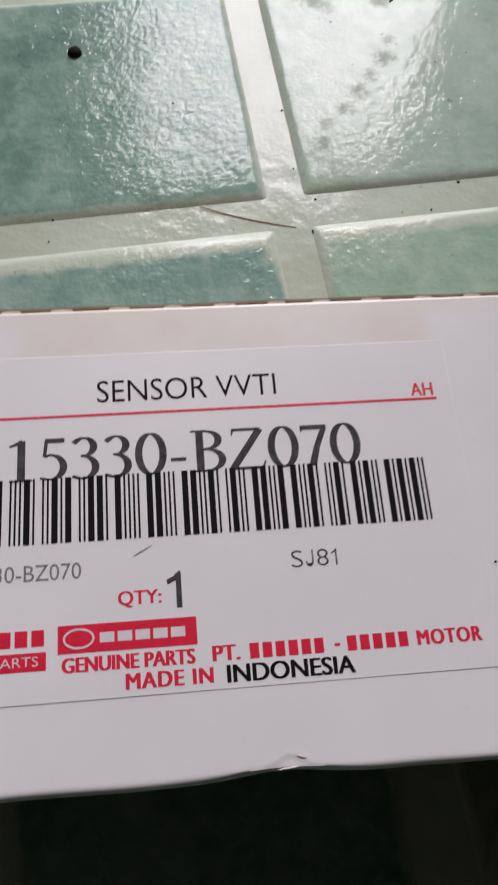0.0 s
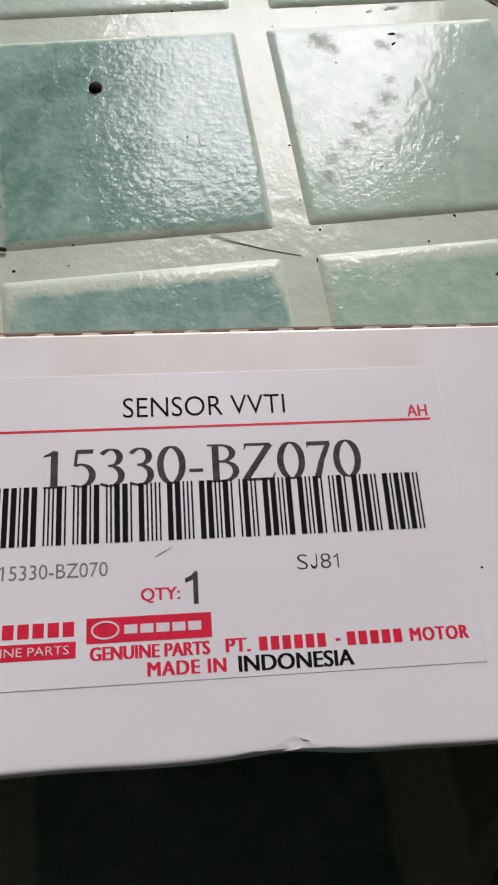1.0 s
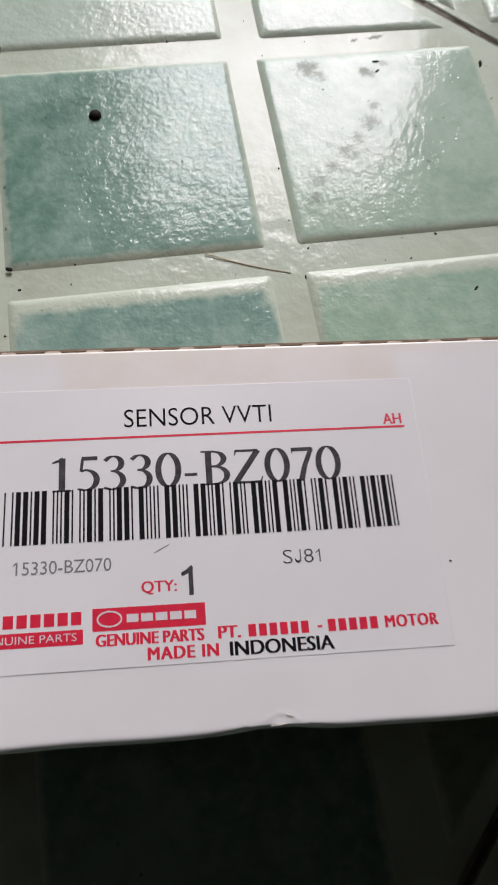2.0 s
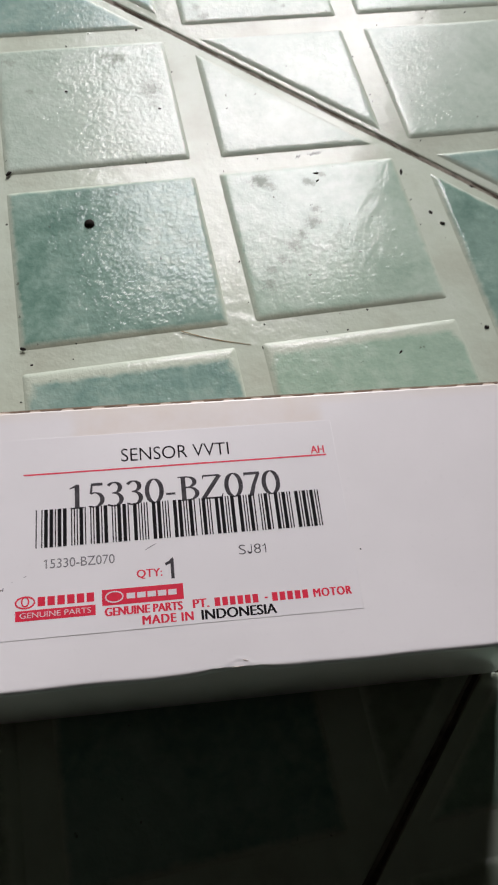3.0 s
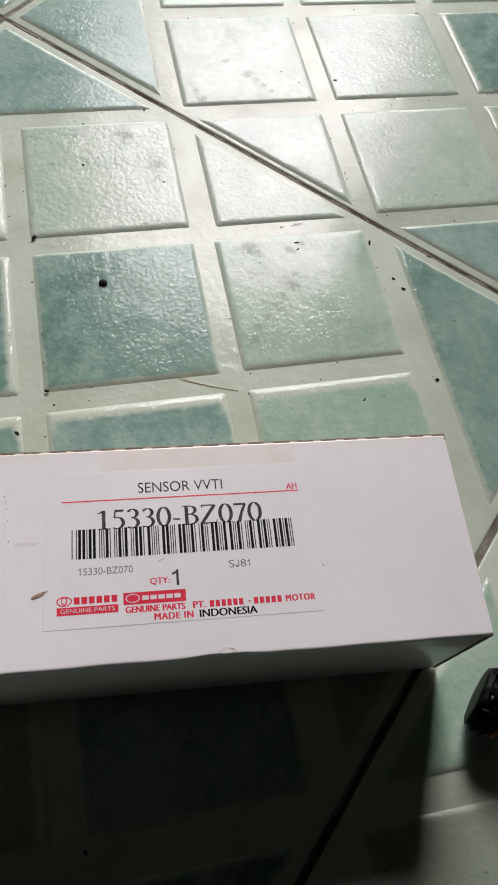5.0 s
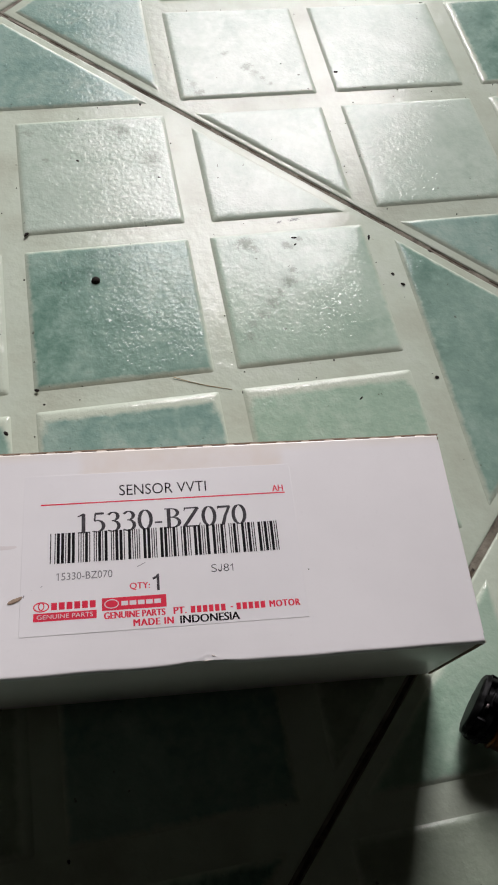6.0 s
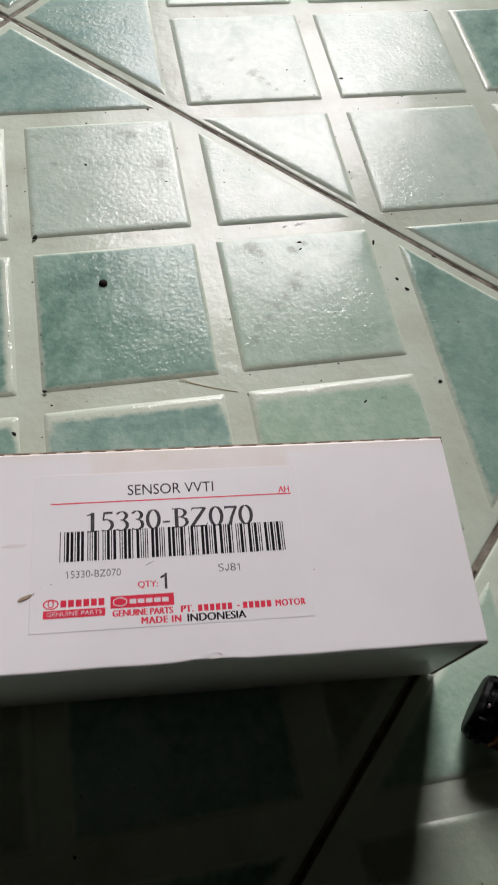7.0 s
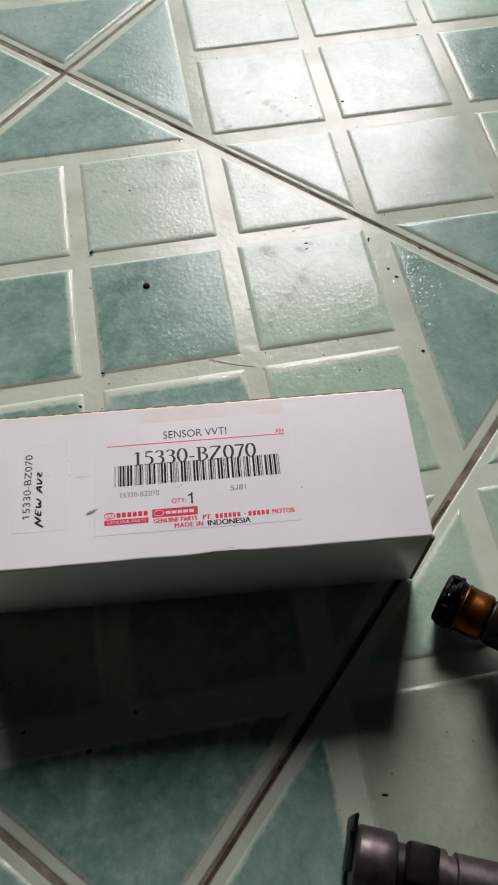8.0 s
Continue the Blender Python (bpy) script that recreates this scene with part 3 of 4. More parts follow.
def serif_row(body, u0, u1, v0, v1, material):
    """A row of roman figures, each an object of its own, in a rectangle in millimetres."""
    glyphs, x = [], 0.0
    for ch in body:
        bm = bmesh.new()
        step = serif_glyph(bm, ch, x, 1.0)
        glyphs.append(bm)
        x += step
    a = min(v.co.x for v in glyphs[0].verts)
    b = max(v.co.x for v in glyphs[-1].verts)
    for bm in glyphs:
        for v in bm.verts:
            v.co.x = (u0 + (u1 - u0) * (v.co.x - a) / (b - a)) / 1000
            v.co.y = (v0 + (v1 - v0) * v.co.y) / 1000
        printed("figure", bm, material, label_sticker, PRINT_Z)


# product name, code and line
words("SENSOR VVTI", -84.2, -62.8, -13.35, -10.5, INK, -0.004)
words("AH", -46.3, -43.5, -14.45, -12.75, RED, bold=0.05)
printed("red_rule", bars_bm([(-103.0, -43.2, -15.05, -14.72)]), RED, label_sticker, PRINT_Z)
serif_row("15330-BZ070", -94.3, -53.4, -22.7, -17.5, GREY_INK)

# barcode: narrow and wide bars, with a wide gap between the groups
BARS = "n nWWnWW nnnWn nnWnW nnWWn Wnnnn WWnnn WWnnWn nWnn WWnnW WnnWn nnWn WnWnn WnWnWnn"


def barcode(groups, u0, u1, v0, v1):
    rects, x = [], 0.0
    for group in groups.split():
        for k in group:
            wide = 3.7 if k == "W" else 1.2
            rects.append((x, x + wide))
            x += wide + 1.6
        x += 2.75
    k = (u1 - u0) / rects[-1][1]
    return [(u0 + a * k, u0 + b * k, v0, v1) for a, b in rects]


bar_row("bar", barcode(BARS, -100.6, -46.2, -30.0, -22.4), INK, PRINT_Z + 0.00002)
words("15330-BZ070", -99.1, -86.2, -34.1, -32.3, FAINT_INK)
words("S", -63.05, -61.75, -34.5, -32.6, GREY_INK, -0.012)
hook = bmesh.new()
strip(hook, [(1.0, 1.0), (1.0, 0.3)] + arc(0.52, 0.3, 0.48, 0.28, 0, -180, 12), [0.2] * 15)
printed("lettering", fit_bm(hook, -61.45, -60.55, -34.5, -32.62), GREY_INK, label_sticker, PRINT_Z)
words("8", -60.15, -58.85, -34.5, -32.6, GREY_INK, -0.012)
unit = bmesh.new()
strip(unit, [(0.8, 0.0), (0.8, 1.0)], [0.2, 0.2])
strip(unit, [(0.86, 0.98), (0.6, 0.84), (0.2, 0.72)], [0.1, 0.1, 0.1])
printed("lettering", fit_bm(unit, -58.5, -57.88, -34.5, -32.62), GREY_INK, label_sticker, PRINT_Z)
words("QTY:", -82.3, -77.6, -37.6, -35.8, RED, bold=0.05)
figure = bmesh.new()
strip(figure, [(0.62, 0.0), (0.62, 1.0)], [0.24, 0.24])
strip(figure, [(0.72, 1.0), (0.45, 0.84), (0.12, 0.74)], [0.16, 0.16, 0.14])
printed("lettering", fit_bm(figure, -77.0, -75.35, -38.0, -33.9), GREY_INK, label_sticker, PRINT_Z)


def ring_bm(cu, cv, ru, rv, width):
    bm = bmesh.new()
    pts = arc(cu / 1000, cv / 1000, ru / 1000, rv / 1000, 0, 360, 28)
    strip(bm, pts, [width / 1000] * len(pts))
    return bm


def blocks(u0, u1, v0, v1, count, gap=0.24):
    """A row of letter-sized plain bars."""
    step = (u1 - u0) / count
    return [(u0 + step * i, u0 + step * (i + 1 - gap), v0, v1) for i in range(count)]


# maker's marks as plain shapes
printed("red_emblem", ring_bm(-102.3, -40.15, 1.65, 1.05, 0.3), RED, label_sticker, PRINT_Z)
printed("red_emblem", ring_bm(-102.3, -40.0, 0.6, 0.85, 0.26), RED, label_sticker, PRINT_Z + 0.00001)
bar_row("maker_bar", blocks(-100.1, -89.7, -41.0, -39.3, 6), RED, PRINT_Z)
printed("red_panel", bars_bm([(-104.0, -89.9, -43.5, -41.6)]), RED, label_sticker, PRINT_Z)
words("GENUINE PARTS", -103.2, -90.7, -43.0, -42.0, WHITE_INK, -0.004, z=PRINT_Z + 0.00003)
printed("red_panel", bars_bm([(-88.7, -74.0, -42.0, -39.05)]), RED, label_sticker, PRINT_Z)
printed("white_emblem", ring_bm(-86.5, -40.5, 1.55, 0.98, 0.22), WHITE_INK, label_sticker, PRINT_Z + 0.00003)
bar_row("white_bar", blocks(-84.3, -74.9, -41.05, -40.0, 5, 0.18), WHITE_INK, PRINT_Z + 0.00003)
words("GENUINE PARTS", -88.3, -74.3, -43.95, -42.4, RED, bold=0.10)
words("PT.", -72.5, -69.5, -43.9, -42.3, RED, bold=0.10)
bar_row("maker_bar", blocks(-68.5, -60.1, -43.9, -42.3, 6, 0.28), RED, PRINT_Z)
printed("red_dash", bars_bm([(-59.3, -58.7, -43.3, -43.0)]), RED, label_sticker, PRINT_Z)
bar_row("maker_bar", blocks(-57.9, -50.8, -43.9, -42.3, 5, 0.28), RED, PRINT_Z)
words("MOTOR", -50.2, -42.9, -43.9, -42.3, RED, spacing=1.15, bold=0.10)
words("MADE IN", -81.7, -72.5, -46.05, -44.45, RED, spacing=1.12, bold=0.10)
words("INDONESIA", -71.1, -57.3, -46.2, -44.35, INK, bold=0.09)

# ---- clear-edged side sticker with code and marker note ----
side_sticker = part("side_sticker", box_bm(-0.1335, -0.0436, H - 0.0002, -0.1158, -0.0112, H + 0.00004, 0.00003, 1), STICKER, carton, "small glossy white sticker with a printed code and a marker note", 40)
words("15330-BZ070", -130.3, -127.9, -39.0, -15.6, GREY_INK, 0.0, side_sticker, H + 0.00008, turn=True)


def marker_bm():
    """NEW AVZ in quick strokes; one letter a unit wide, then turned to read front to back."""
    bm = bmesh.new()
    strokes = [
        [(0.0, -0.35), (0.18, 1.05)], [(0.12, 0.95), (0.55, 0.1)], [(0.52, 0.0), (0.72, 1.1)],
        [(1.0, 0.1), (1.05, 0.95)], [(1.02, 0.95), (1.5, 1.0)], [(1.03, 0.55), (1.4, 0.6)], [(1.0, 0.08), (1.45, 0.12)],
        [(1.7, 1.0), (1.78, 0.35), (1.92, 0.1), (2.1, 0.6), (2.22, 0.15), (2.42, 0.25), (2.52, 0.9)],
        [(3.25, 0.0), (3.45, 0.7), (3.62, 1.1)], [(3.6, 1.1), (3.85, 0.1)], [(3.35, 0.4), (3.8, 0.5)],
        [(4.0, 1.0), (4.15, 0.3), (4.25, 0.1), (4.42, 0.5), (4.55, 1.0)],
        [(4.75, 0.95), (5.15, 0.95), (4.85, 0.3), (5.3, 0.2)], [(4.8, 0.6), (5.1, 0.62)],
    ]
    for s in strokes:
        s = [(px + 0.22 * py, py) for px, py in s]
        fine = [tuple(Vector(a).lerp(Vector(b), k / 4)) for a, b in zip(s, s[1:]) for k in range(4)] + [s[-1]]
        strip(bm, fine, [0.15 + 0.07 * math.sin(3.1 * i / max(1, len(fine) - 1)) for i in range(len(fine))])
    return bm


printed("marker_note", fit_bm(marker_bm(), -126.4, -123.4, -42.3, -22.0, True), MARKER, side_sticker, H + 0.00009)


# ---- marks on the lid ----
def blob_bm(cx, cy, rx, ry, z0, h, seed, n=14):
    """A small irregular crumb: a low uneven dome."""
    bm = bmesh.new()
    rings = []
    for f, k in ((1.0, 0.0), (0.85, 0.55), (0.5, 0.9)):
        rings.append([bm.verts.new((cx + f * rx * (1 + 0.26 * noise.noise((math.cos(2 * math.pi * i / n) * 1.3 + seed * 7, math.sin(2 * math.pi * i / n) * 1.3, seed))) * math.cos(2 * math.pi * i / n),
                                    cy + f * ry * (1 + 0.26 * noise.noise((math.cos(2 * math.pi * i / n) * 1.3 + seed * 7, math.sin(2 * math.pi * i / n) * 1.3, seed))) * math.sin(2 * math.pi * i / n), z0 + h * k)) for i in range(n)])
    for a, b in zip(rings, rings[1:]):
        for i in range(n):
            bm.faces.new((a[i], a[(i + 1) % n], b[(i + 1) % n], b[i]))
    bm.faces.new(rings[-1])
    bm.faces.new(rings[0][::-1])
    return bm


stain = part("scuff", blob_bm(0, 0, 0.0019, 0.0005, 0, 0.00012, 3), STAIN, carton, "brown torn scuff")
stain.matrix_local = pose(-0.1082, -0.0382, H + 0.0001, 0, 0, 22)
# pale slivers that paint the highlight of the dented fold
for cx, cy, rx, turn in ((-0.0655, -D + 0.0009, 0.0011, 4), (-0.0640, -D + 0.0019, 0.0006, -20)):
    highlight_spot = part("worn_crease", blob_bm(0, 0, rx, 0.00012, -0.0001, 0.00011, 9 + turn, 12), CREASE_LIGHT, carton, "pale mark painted as the highlight in the crushed crease")
    highlight_spot.matrix_local = pose(cx, cy, H - 0.00004, 0, 0, turn)
for cx, cy, r, turn in ((-0.1168, -0.0125, 0.0004, 80), (-0.1165, -0.0139, 0.0003, 30), (-0.1161, -0.0157, 0.00025, 60), (-0.1159, -0.0189, 0.0003, 85), (-0.1155, -0.0243, 0.0004, 80), (-0.1063, -0.0374, 0.0006, 78), (-0.1068, -0.0378, 0.0004, 70), (-0.1024, -0.0353, 0.0004, 20), (-0.1046, -0.0361, 0.0002, 15)):
    fleck = part("ink_fleck", blob_bm(0, 0, r, r * 0.28, -0.00005, 0.00011, 20 + turn, 8), FAINT_INK, carton, "small grey fleck")
    fleck.matrix_local = pose(cx, cy, H + 0.00003, 0, 0, turn)
for x0, y0, x1, y1 in ((-0.1238, -0.0237, -0.1215, -0.0241), (-0.1150, -0.0254, -0.1074, -0.0252)):
    # a soft fold across the side sticker and the lid
    half, dx, dy = math.hypot(x1 - x0, y1 - y0) / 2, x1 - x0, y1 - y0
    fold = part("crease", blob_bm(0, 0, half, 0.0007, -0.00002, 0.000035 + 0.00004 * (x0 < -0.12), x0 * 900, 20), CARD_SIDE, carton, smooth=180)
    fold.matrix_local = pose((x0 + x1) / 2, (y0 + y1) / 2, H, 0, 0, math.degrees(math.atan2(dy, dx)))
dot = part("ink_dot", blob_bm(0, 0, 0.00015, 0.00017, 0, 0.00005, 5, 8), INK, carton)
dot.matrix_local = pose(-0.0398, -0.0354, H + 0.00005)
scratch = part("pencil_scratch", blob_bm(0, 0, 0.0013, 0.00008, 0, 0.00002, 8, 10), FAINT_INK, label_sticker)
scratch.matrix_local = pose(-0.0795, -0.0315, PRINT_Z, 0, 0, 28)

# ---- used oil control valve with yellow-plated coil case ----
def valve_root(name, label, x, y, z, heading, lift=0.0):
    ob = new(name)
    ob.matrix_world = pose(x, y, z, 0, -lift, heading)
    return tagged(ob, label, "engine valve")


def worn(bm, amount, seed):
    """Uneven, oil-caked surface."""
    for v in bm.verts:
        n = noise.noise((v.co.x * 420 + seed, v.co.y * 420, v.co.z * 420)) + 0.5 * noise.noise((v.co.x * 1100, v.co.y * 1100 + seed, v.co.z * 1100))
        k = 1 + n * amount / 0.008
        v.co.y, v.co.z = v.co.y * k, v.co.z * k
    return bm


def steps(rows, n):
    """A profile with n points on each of its straight runs."""
    return [tuple(Vector(a).lerp(Vector(b), k / n)) for a, b in zip(rows, rows[1:]) for k in range(n)] + [rows[-1]]


R = UP = 0.0098
LIFT = 6.0                                # tipped up on the added plate so that its shadow widens
valve = valve_root("solenoid_valve", "used solenoid valve with black plastic end and yellow-plated case on tiles", 0.1146, -0.1260, RISE, -41, LIFT)


def lug_bm(turn, r, x0, x1, seed):
    """One short uneven lug on the rim of the moulded end."""
    bm = box_bm(x0, -0.0011, r - 0.0012, x1, 0.0011, r + 0.0004 + 0.0005 * noise.noise((seed * 1.7, 5, 2)), 0.0003, 1)
    bm.transform(Matrix.Rotation(turn, 4, "X"))
    return worn(bm, 0.0004, seed)


cap = part("end_cap", worn(lathe_bm(steps([(0.0, R * 0.55), (0.0001, R * 0.80), (0.0006, R * 0.90), (0.0020, R * 0.93), (0.0024, R * 0.86), (0.0036, R * 0.86), (0.0040, R * 0.96), (0.0056, R * 0.97), (0.0060, R * 0.86), (0.0078, R * 0.84)], 3), 48), 0.0007, 3), BLACK_PLASTIC, valve, "oily black plastic end cap", 60)
cap.matrix_local = pose(0, 0, UP)
for k in range(9):
    part("lug", lug_bm(2 * math.pi * k / 9, R * 0.93, 0.0018, 0.0044, k + 4), BLACK_PLASTIC, cap, "", 40)
part("coil_case", worn(lathe_bm(steps([(0.0076, R * 0.80), (0.0077, R * 0.86), (0.0081, R * 0.91), (0.0087, R * 0.91), (0.0090, R * 0.87), (0.0166, R * 0.87), (0.0174, R * 0.84), (0.0178, R * 0.8)], 3), 48), 0.00015, 8), COPPER, valve, "yellow zinc plated steel coil case", 60).matrix_local = pose(0, 0, UP)
part("collar", worn(lathe_bm(steps([(0.0178, R * 0.7), (0.0182, R * 0.78), (0.0250, R * 0.78), (0.0256, R * 0.6)], 3), 48), 0.0002, 5), DARK_STEEL, valve, "dark oily steel collar", 60).matrix_local = pose(0, 0, UP)
part("valve_barrel", lathe_bm([(0.0256, 0.0066), (0.0340, 0.0066), (0.0342, 0.0056), (0.0360, 0.0056), (0.0362, 0.0066), (0.0460, 0.0066), (0.0462, 0.0054), (0.0490, 0.0054), (0.0492, 0.0066), (0.0600, 0.0066), (0.0608, 0.0058)]), STEEL, valve, "grooved grey steel valve barrel", 35).matrix_local = pose(0, 0, UP)
# plug housing out of view, raised steeply to lengthen the valve's shadow
plug_bm = box_bm(0.0188, -0.0110, UP + R * 0.5, 0.0320, 0.0070, UP + 0.0135, 0.0014)
for v in plug_bm.verts:
    if v.co.z > UP + 0.010:
        v.co.z += 1.6 * (v.co.x - 0.0188)
plug = part("connector", worn(plug_bm, 0.0002, 6), BLACK_PLASTIC, valve, "black plastic plug housing, out of view, heightened to lengthen the shadow", 40)
part("locking_tab", box_bm(0.0032, -0.0022, UP + R * 0.84, 0.0060, 0.0022, UP + R * 1.10, 0.0005), BLACK_PLASTIC, plug, "", 40)
part("locking_tab", box_bm(0.0036, -0.0010, UP + R * 1.06, 0.0054, 0.0012, UP + R * 1.26, 0.0003), BLACK_PLASTIC, plug, "", 40)
part("terminal", box_bm(0.0026, -0.0026, UP + R * 0.88, 0.0034, -0.0014, UP + R * 1.02, 0.0002), STEEL, plug, "bright steel terminal", 40)

# unseen plate, added to widen the shadow and prop the valve
slope = math.tan(radians(LIFT))
flange = bmesh.new()
ring = [(0.0150, -0.0315 * slope), (0.0170, 0.006), (0.0160, 0.030), (0.0085, 0.0420), (-0.0085, 0.0420), (-0.0160, 0.030), (-0.0170, 0.006), (-0.0150, -0.0315 * slope)]
sides = [[flange.verts.new((x, y, z)) for y, z in ring] for x in (0.0300, 0.0330)]
flange.faces.new(sides[0])
flange.faces.new(sides[1][::-1])
for k in range(len(ring)):
    flange.faces.new((sides[0][k], sides[1][k], sides[1][(k + 1) % len(ring)], sides[0][(k + 1) % len(ring)]))
bmesh.ops.recalc_face_normals(flange, faces=flange.faces)
part("mounting_flange", flange, DARK_STEEL, valve, "dark steel plate added out of view to widen the valve's shadow", 35)

# ---- second valve: dull steel, lying in front ----
R2 = 0.0098
valve2 = valve_root("solenoid_valve", "used dull grey steel solenoid valve with dark mounting tab on tiles", 0.0628, -0.2008, RISE, -22)
part("case", worn(lathe_bm(steps([(0.0, R2 * 0.80), (0.0004, R2 * 0.95), (0.0014, R2), (0.0118, R2), (0.0126, R2 * 0.95), (0.0130, R2 * 0.8)], 3), 48), 0.0001, 3), STEEL, valve2, "dull grey steel case", 35).matrix_local = pose(0, 0, R2)
part("waist", lathe_bm([(0.0130, R2 * 0.74), (0.0165, R2 * 0.74)]), DARK_STEEL, valve2, "dark oily groove", 35).matrix_local = pose(0, 0, R2)
part("valve_barrel", lathe_bm([(0.0165, R2 * 0.72), (0.0168, R2 * 0.84), (0.0280, R2 * 0.84), (0.0283, R2 * 0.68), (0.0310, R2 * 0.68), (0.0313, R2 * 0.82), (0.0460, R2 * 0.82), (0.0466, R2 * 0.72)]), STEEL, valve2, "grooved grey steel barrel", 35).matrix_local = pose(0, 0, R2)
part("connector", worn(box_bm(0.0150, -0.0030, R2 + R2 * 0.6, 0.0245, 0.0078, R2 * 2.25, 0.0010), 0.0003, 7), DARK_STEEL, valve2, "dark oily plug housing", 40)
tab = box_bm(-0.0019, 0.0072, 0.0, -0.0006, 0.0116, 0.0215, 0.0004)
foot = bpy.data.meshes.new("foot")
box_bm(-0.0018, -0.0040, 0.0020, -0.0001, 0.0090, 0.0120, 0.0004).to_mesh(foot)
tab.from_mesh(foot)
bpy.data.meshes.remove(foot)
part("mounting_tab", worn(tab, 0.0005, 2), DARK_STEEL, valve2, "dark oily steel mounting tab", 40)

# ---- dirt on the floor ----
K = PITCH / 5


def crumb(x, y, r, z, seed, label, squash=0.8, turn=0.0, h=0.25):
    ob = new("dirt_crumb", mesh_of("dirt_crumb", blob_bm(0, 0, r, r * squash, -0.0001, r * h, seed), DIRT, 60))
    ob.matrix_world = pose(x, y, z, 0, 0, turn)
    return tagged(ob, label, "dirt", "specks of dirt on the floor")


FACE = RISE * 1.04
crumb(1.771 * K, 3.184 * K, 0.0017, FACE, 4, "round black speck of dirt on a teal tile field", 1.0, h=0.8)
crumb(10.22 * K, 10.91 * K, 0.0011, FACE, 2, "small black speck of dirt on a pale tile field", 0.7)
for n, (x, y, r, q) in enumerate([(7.33, 4.08, 0.0012, 0.4), (7.31, 3.83, 0.0009, 0.45), (9.49, 3.91, 0.0015, 0.35), (9.82, 2.53, 0.0010, 0.7), (10.0, 2.14, 0.0010, 0.6), (10.03, -0.92, 0.0008, 0.8), (7.9, -1.29, 0.0010, 0.35), (5.03, -0.69, 0.0010, 0.8), (7.5, -0.05, 0.0006, 0.8), (0.06, 0.0, 0.0009, 0.7), (0.2, -0.39, 0.0006, 0.8), (0.09, 5.0, 0.0013, 0.5), (-0.06, 3.48, 0.0006, 0.8), (1.68, 7.65, 0.0008, 0.8), (3.92, 6.77, 0.0007, 0.6), (5.6, 6.58, 0.0005, 0.8), (8.49, 11.44, 0.0007, 0.5), (3.76, 9.96, 0.0010, 0.5), (-0.71, -1.09, 0.0010, 0.6), (14.22, 14.38, 0.0014, 0.6), (-1.2, -10.9, 0.0011, 0.6), (0.51, 1.74, 0.0004, 0.9), (3.22, 1.97, 0.0005, 0.9), (11.1, 3.21, 0.0012, 0.6), (5.59, -13.08, 0.0012, 0.45), (5.87, -12.66, 0.0005, 0.7), (4.45, -12.66, 0.0006, 0.5), (0.0, -10.18, 0.0007, 0.7), (-2.76, -10.18, 0.0009, 0.5), (-0.57, -11.67, 0.0006, 0.7)]):
    on_field = (x - math.floor(x / 5) * 5 < 4.3) and (y - math.floor(y / 5) * 5 < 4.3)
    level = 0.0003 if 9.9 < x < 10.1 else (-0.0002 if 11.0 < x < 11.2 else (FACE if on_field else 0.0))
    crumb(x * K, y * K, r, level, n + 10, "small dark crumb of dirt on the floor tiles", q, 37 * n)


def fibre(points, radius, label):
    bm = bmesh.new()
    pts = [Vector(p) for p in points]
    rings = []
    for i, p in enumerate(pts):
        d = (pts[min(i + 1, len(pts) - 1)] - pts[max(i - 1, 0)]).normalized()
        a = d.cross(Vector((0, 0, 1))).normalized()
        b = a.cross(d)
        rings.append([bm.verts.new(p + (a * math.cos(k * math.pi / 3) + b * math.sin(k * math.pi / 3)) * radius * (1 - 0.5 * i / len(pts))) for k in range(6)])
    for a, b in zip(rings, rings[1:]):
        for k in range(6):
            bm.faces.new((a[k], a[(k + 1) % 6], b[(k + 1) % 6], b[k]))
    bm.faces.new(rings[0])
    bm.faces.new(rings[-1][::-1])
    return tagged(new("dry_fibre", mesh_of("dry_fibre", bm, STRAW, 60)), label, "plant debris")


fibre([(3.35 * K, -0.03 * K, 0.0004), (3.75 * K, -0.22 * K, 0.00016), (4.2 * K, -0.40 * K, 0.00014), (4.75 * K, -0.58 * K, 0.0001)], 0.00014, "thin brown dry plant fibre lying in a tile channel")

SMEAR = grained("grey_smear", (0.31, 0.35, 0.29), 0.8, scale=700, spread=0.3, relief=0.05)
bsdf(SMEAR).inputs["Specular IOR Level"].default_value = 0.1


def smear_bm(rx, ry, seed):
    """One thin dried patch with a ragged outline."""
    bm = bmesh.new()
    n, rings = 40, []
    for f, k in ((1.0, 0.0), (0.88, 0.7), (0.5, 1.0)):
        ring = []
        for i in range(n):
            co, si = math.cos(2 * math.pi * i / n), math.sin(2 * math.pi * i / n)
            r = f * max(0.25, 1 + 0.9 * noise.noise((co * 2.2 + seed * 3.7, si * 2.2, seed)) + 0.35 * noise.noise((co * 6, si * 6, seed * 1.9)))
            ring.append(bm.verts.new((rx * r * co, ry * r * si, -0.000005 + 0.00003 * k)))
        rings.append(ring)
    for lo, hi in zip(rings, rings[1:]):
        for i in range(n):
            bm.faces.new((lo[i], lo[(i + 1) % n], hi[(i + 1) % n], hi[i]))
    bm.faces.new(rings[-1])
    bm.faces.new(rings[0][::-1])
    return bm


for n, (x, y, rx, ry, turn) in enumerate([(7.5, 4.8, 0.0024, 0.0007, 5), (7.05, 4.75, 0.0012, 0.0005, 20)]):
    ob = new("dirt_smear", mesh_of("dirt_smear", smear_bm(rx, ry, n + 40), SMEAR, 60))
    ob.matrix_world = pose(x * K, y * K, 0.0, 0, 0, turn)
    tagged(ob, "faint grey smear of dirt dried in a tile channel", "dirt", "smears of dirt on the floor")

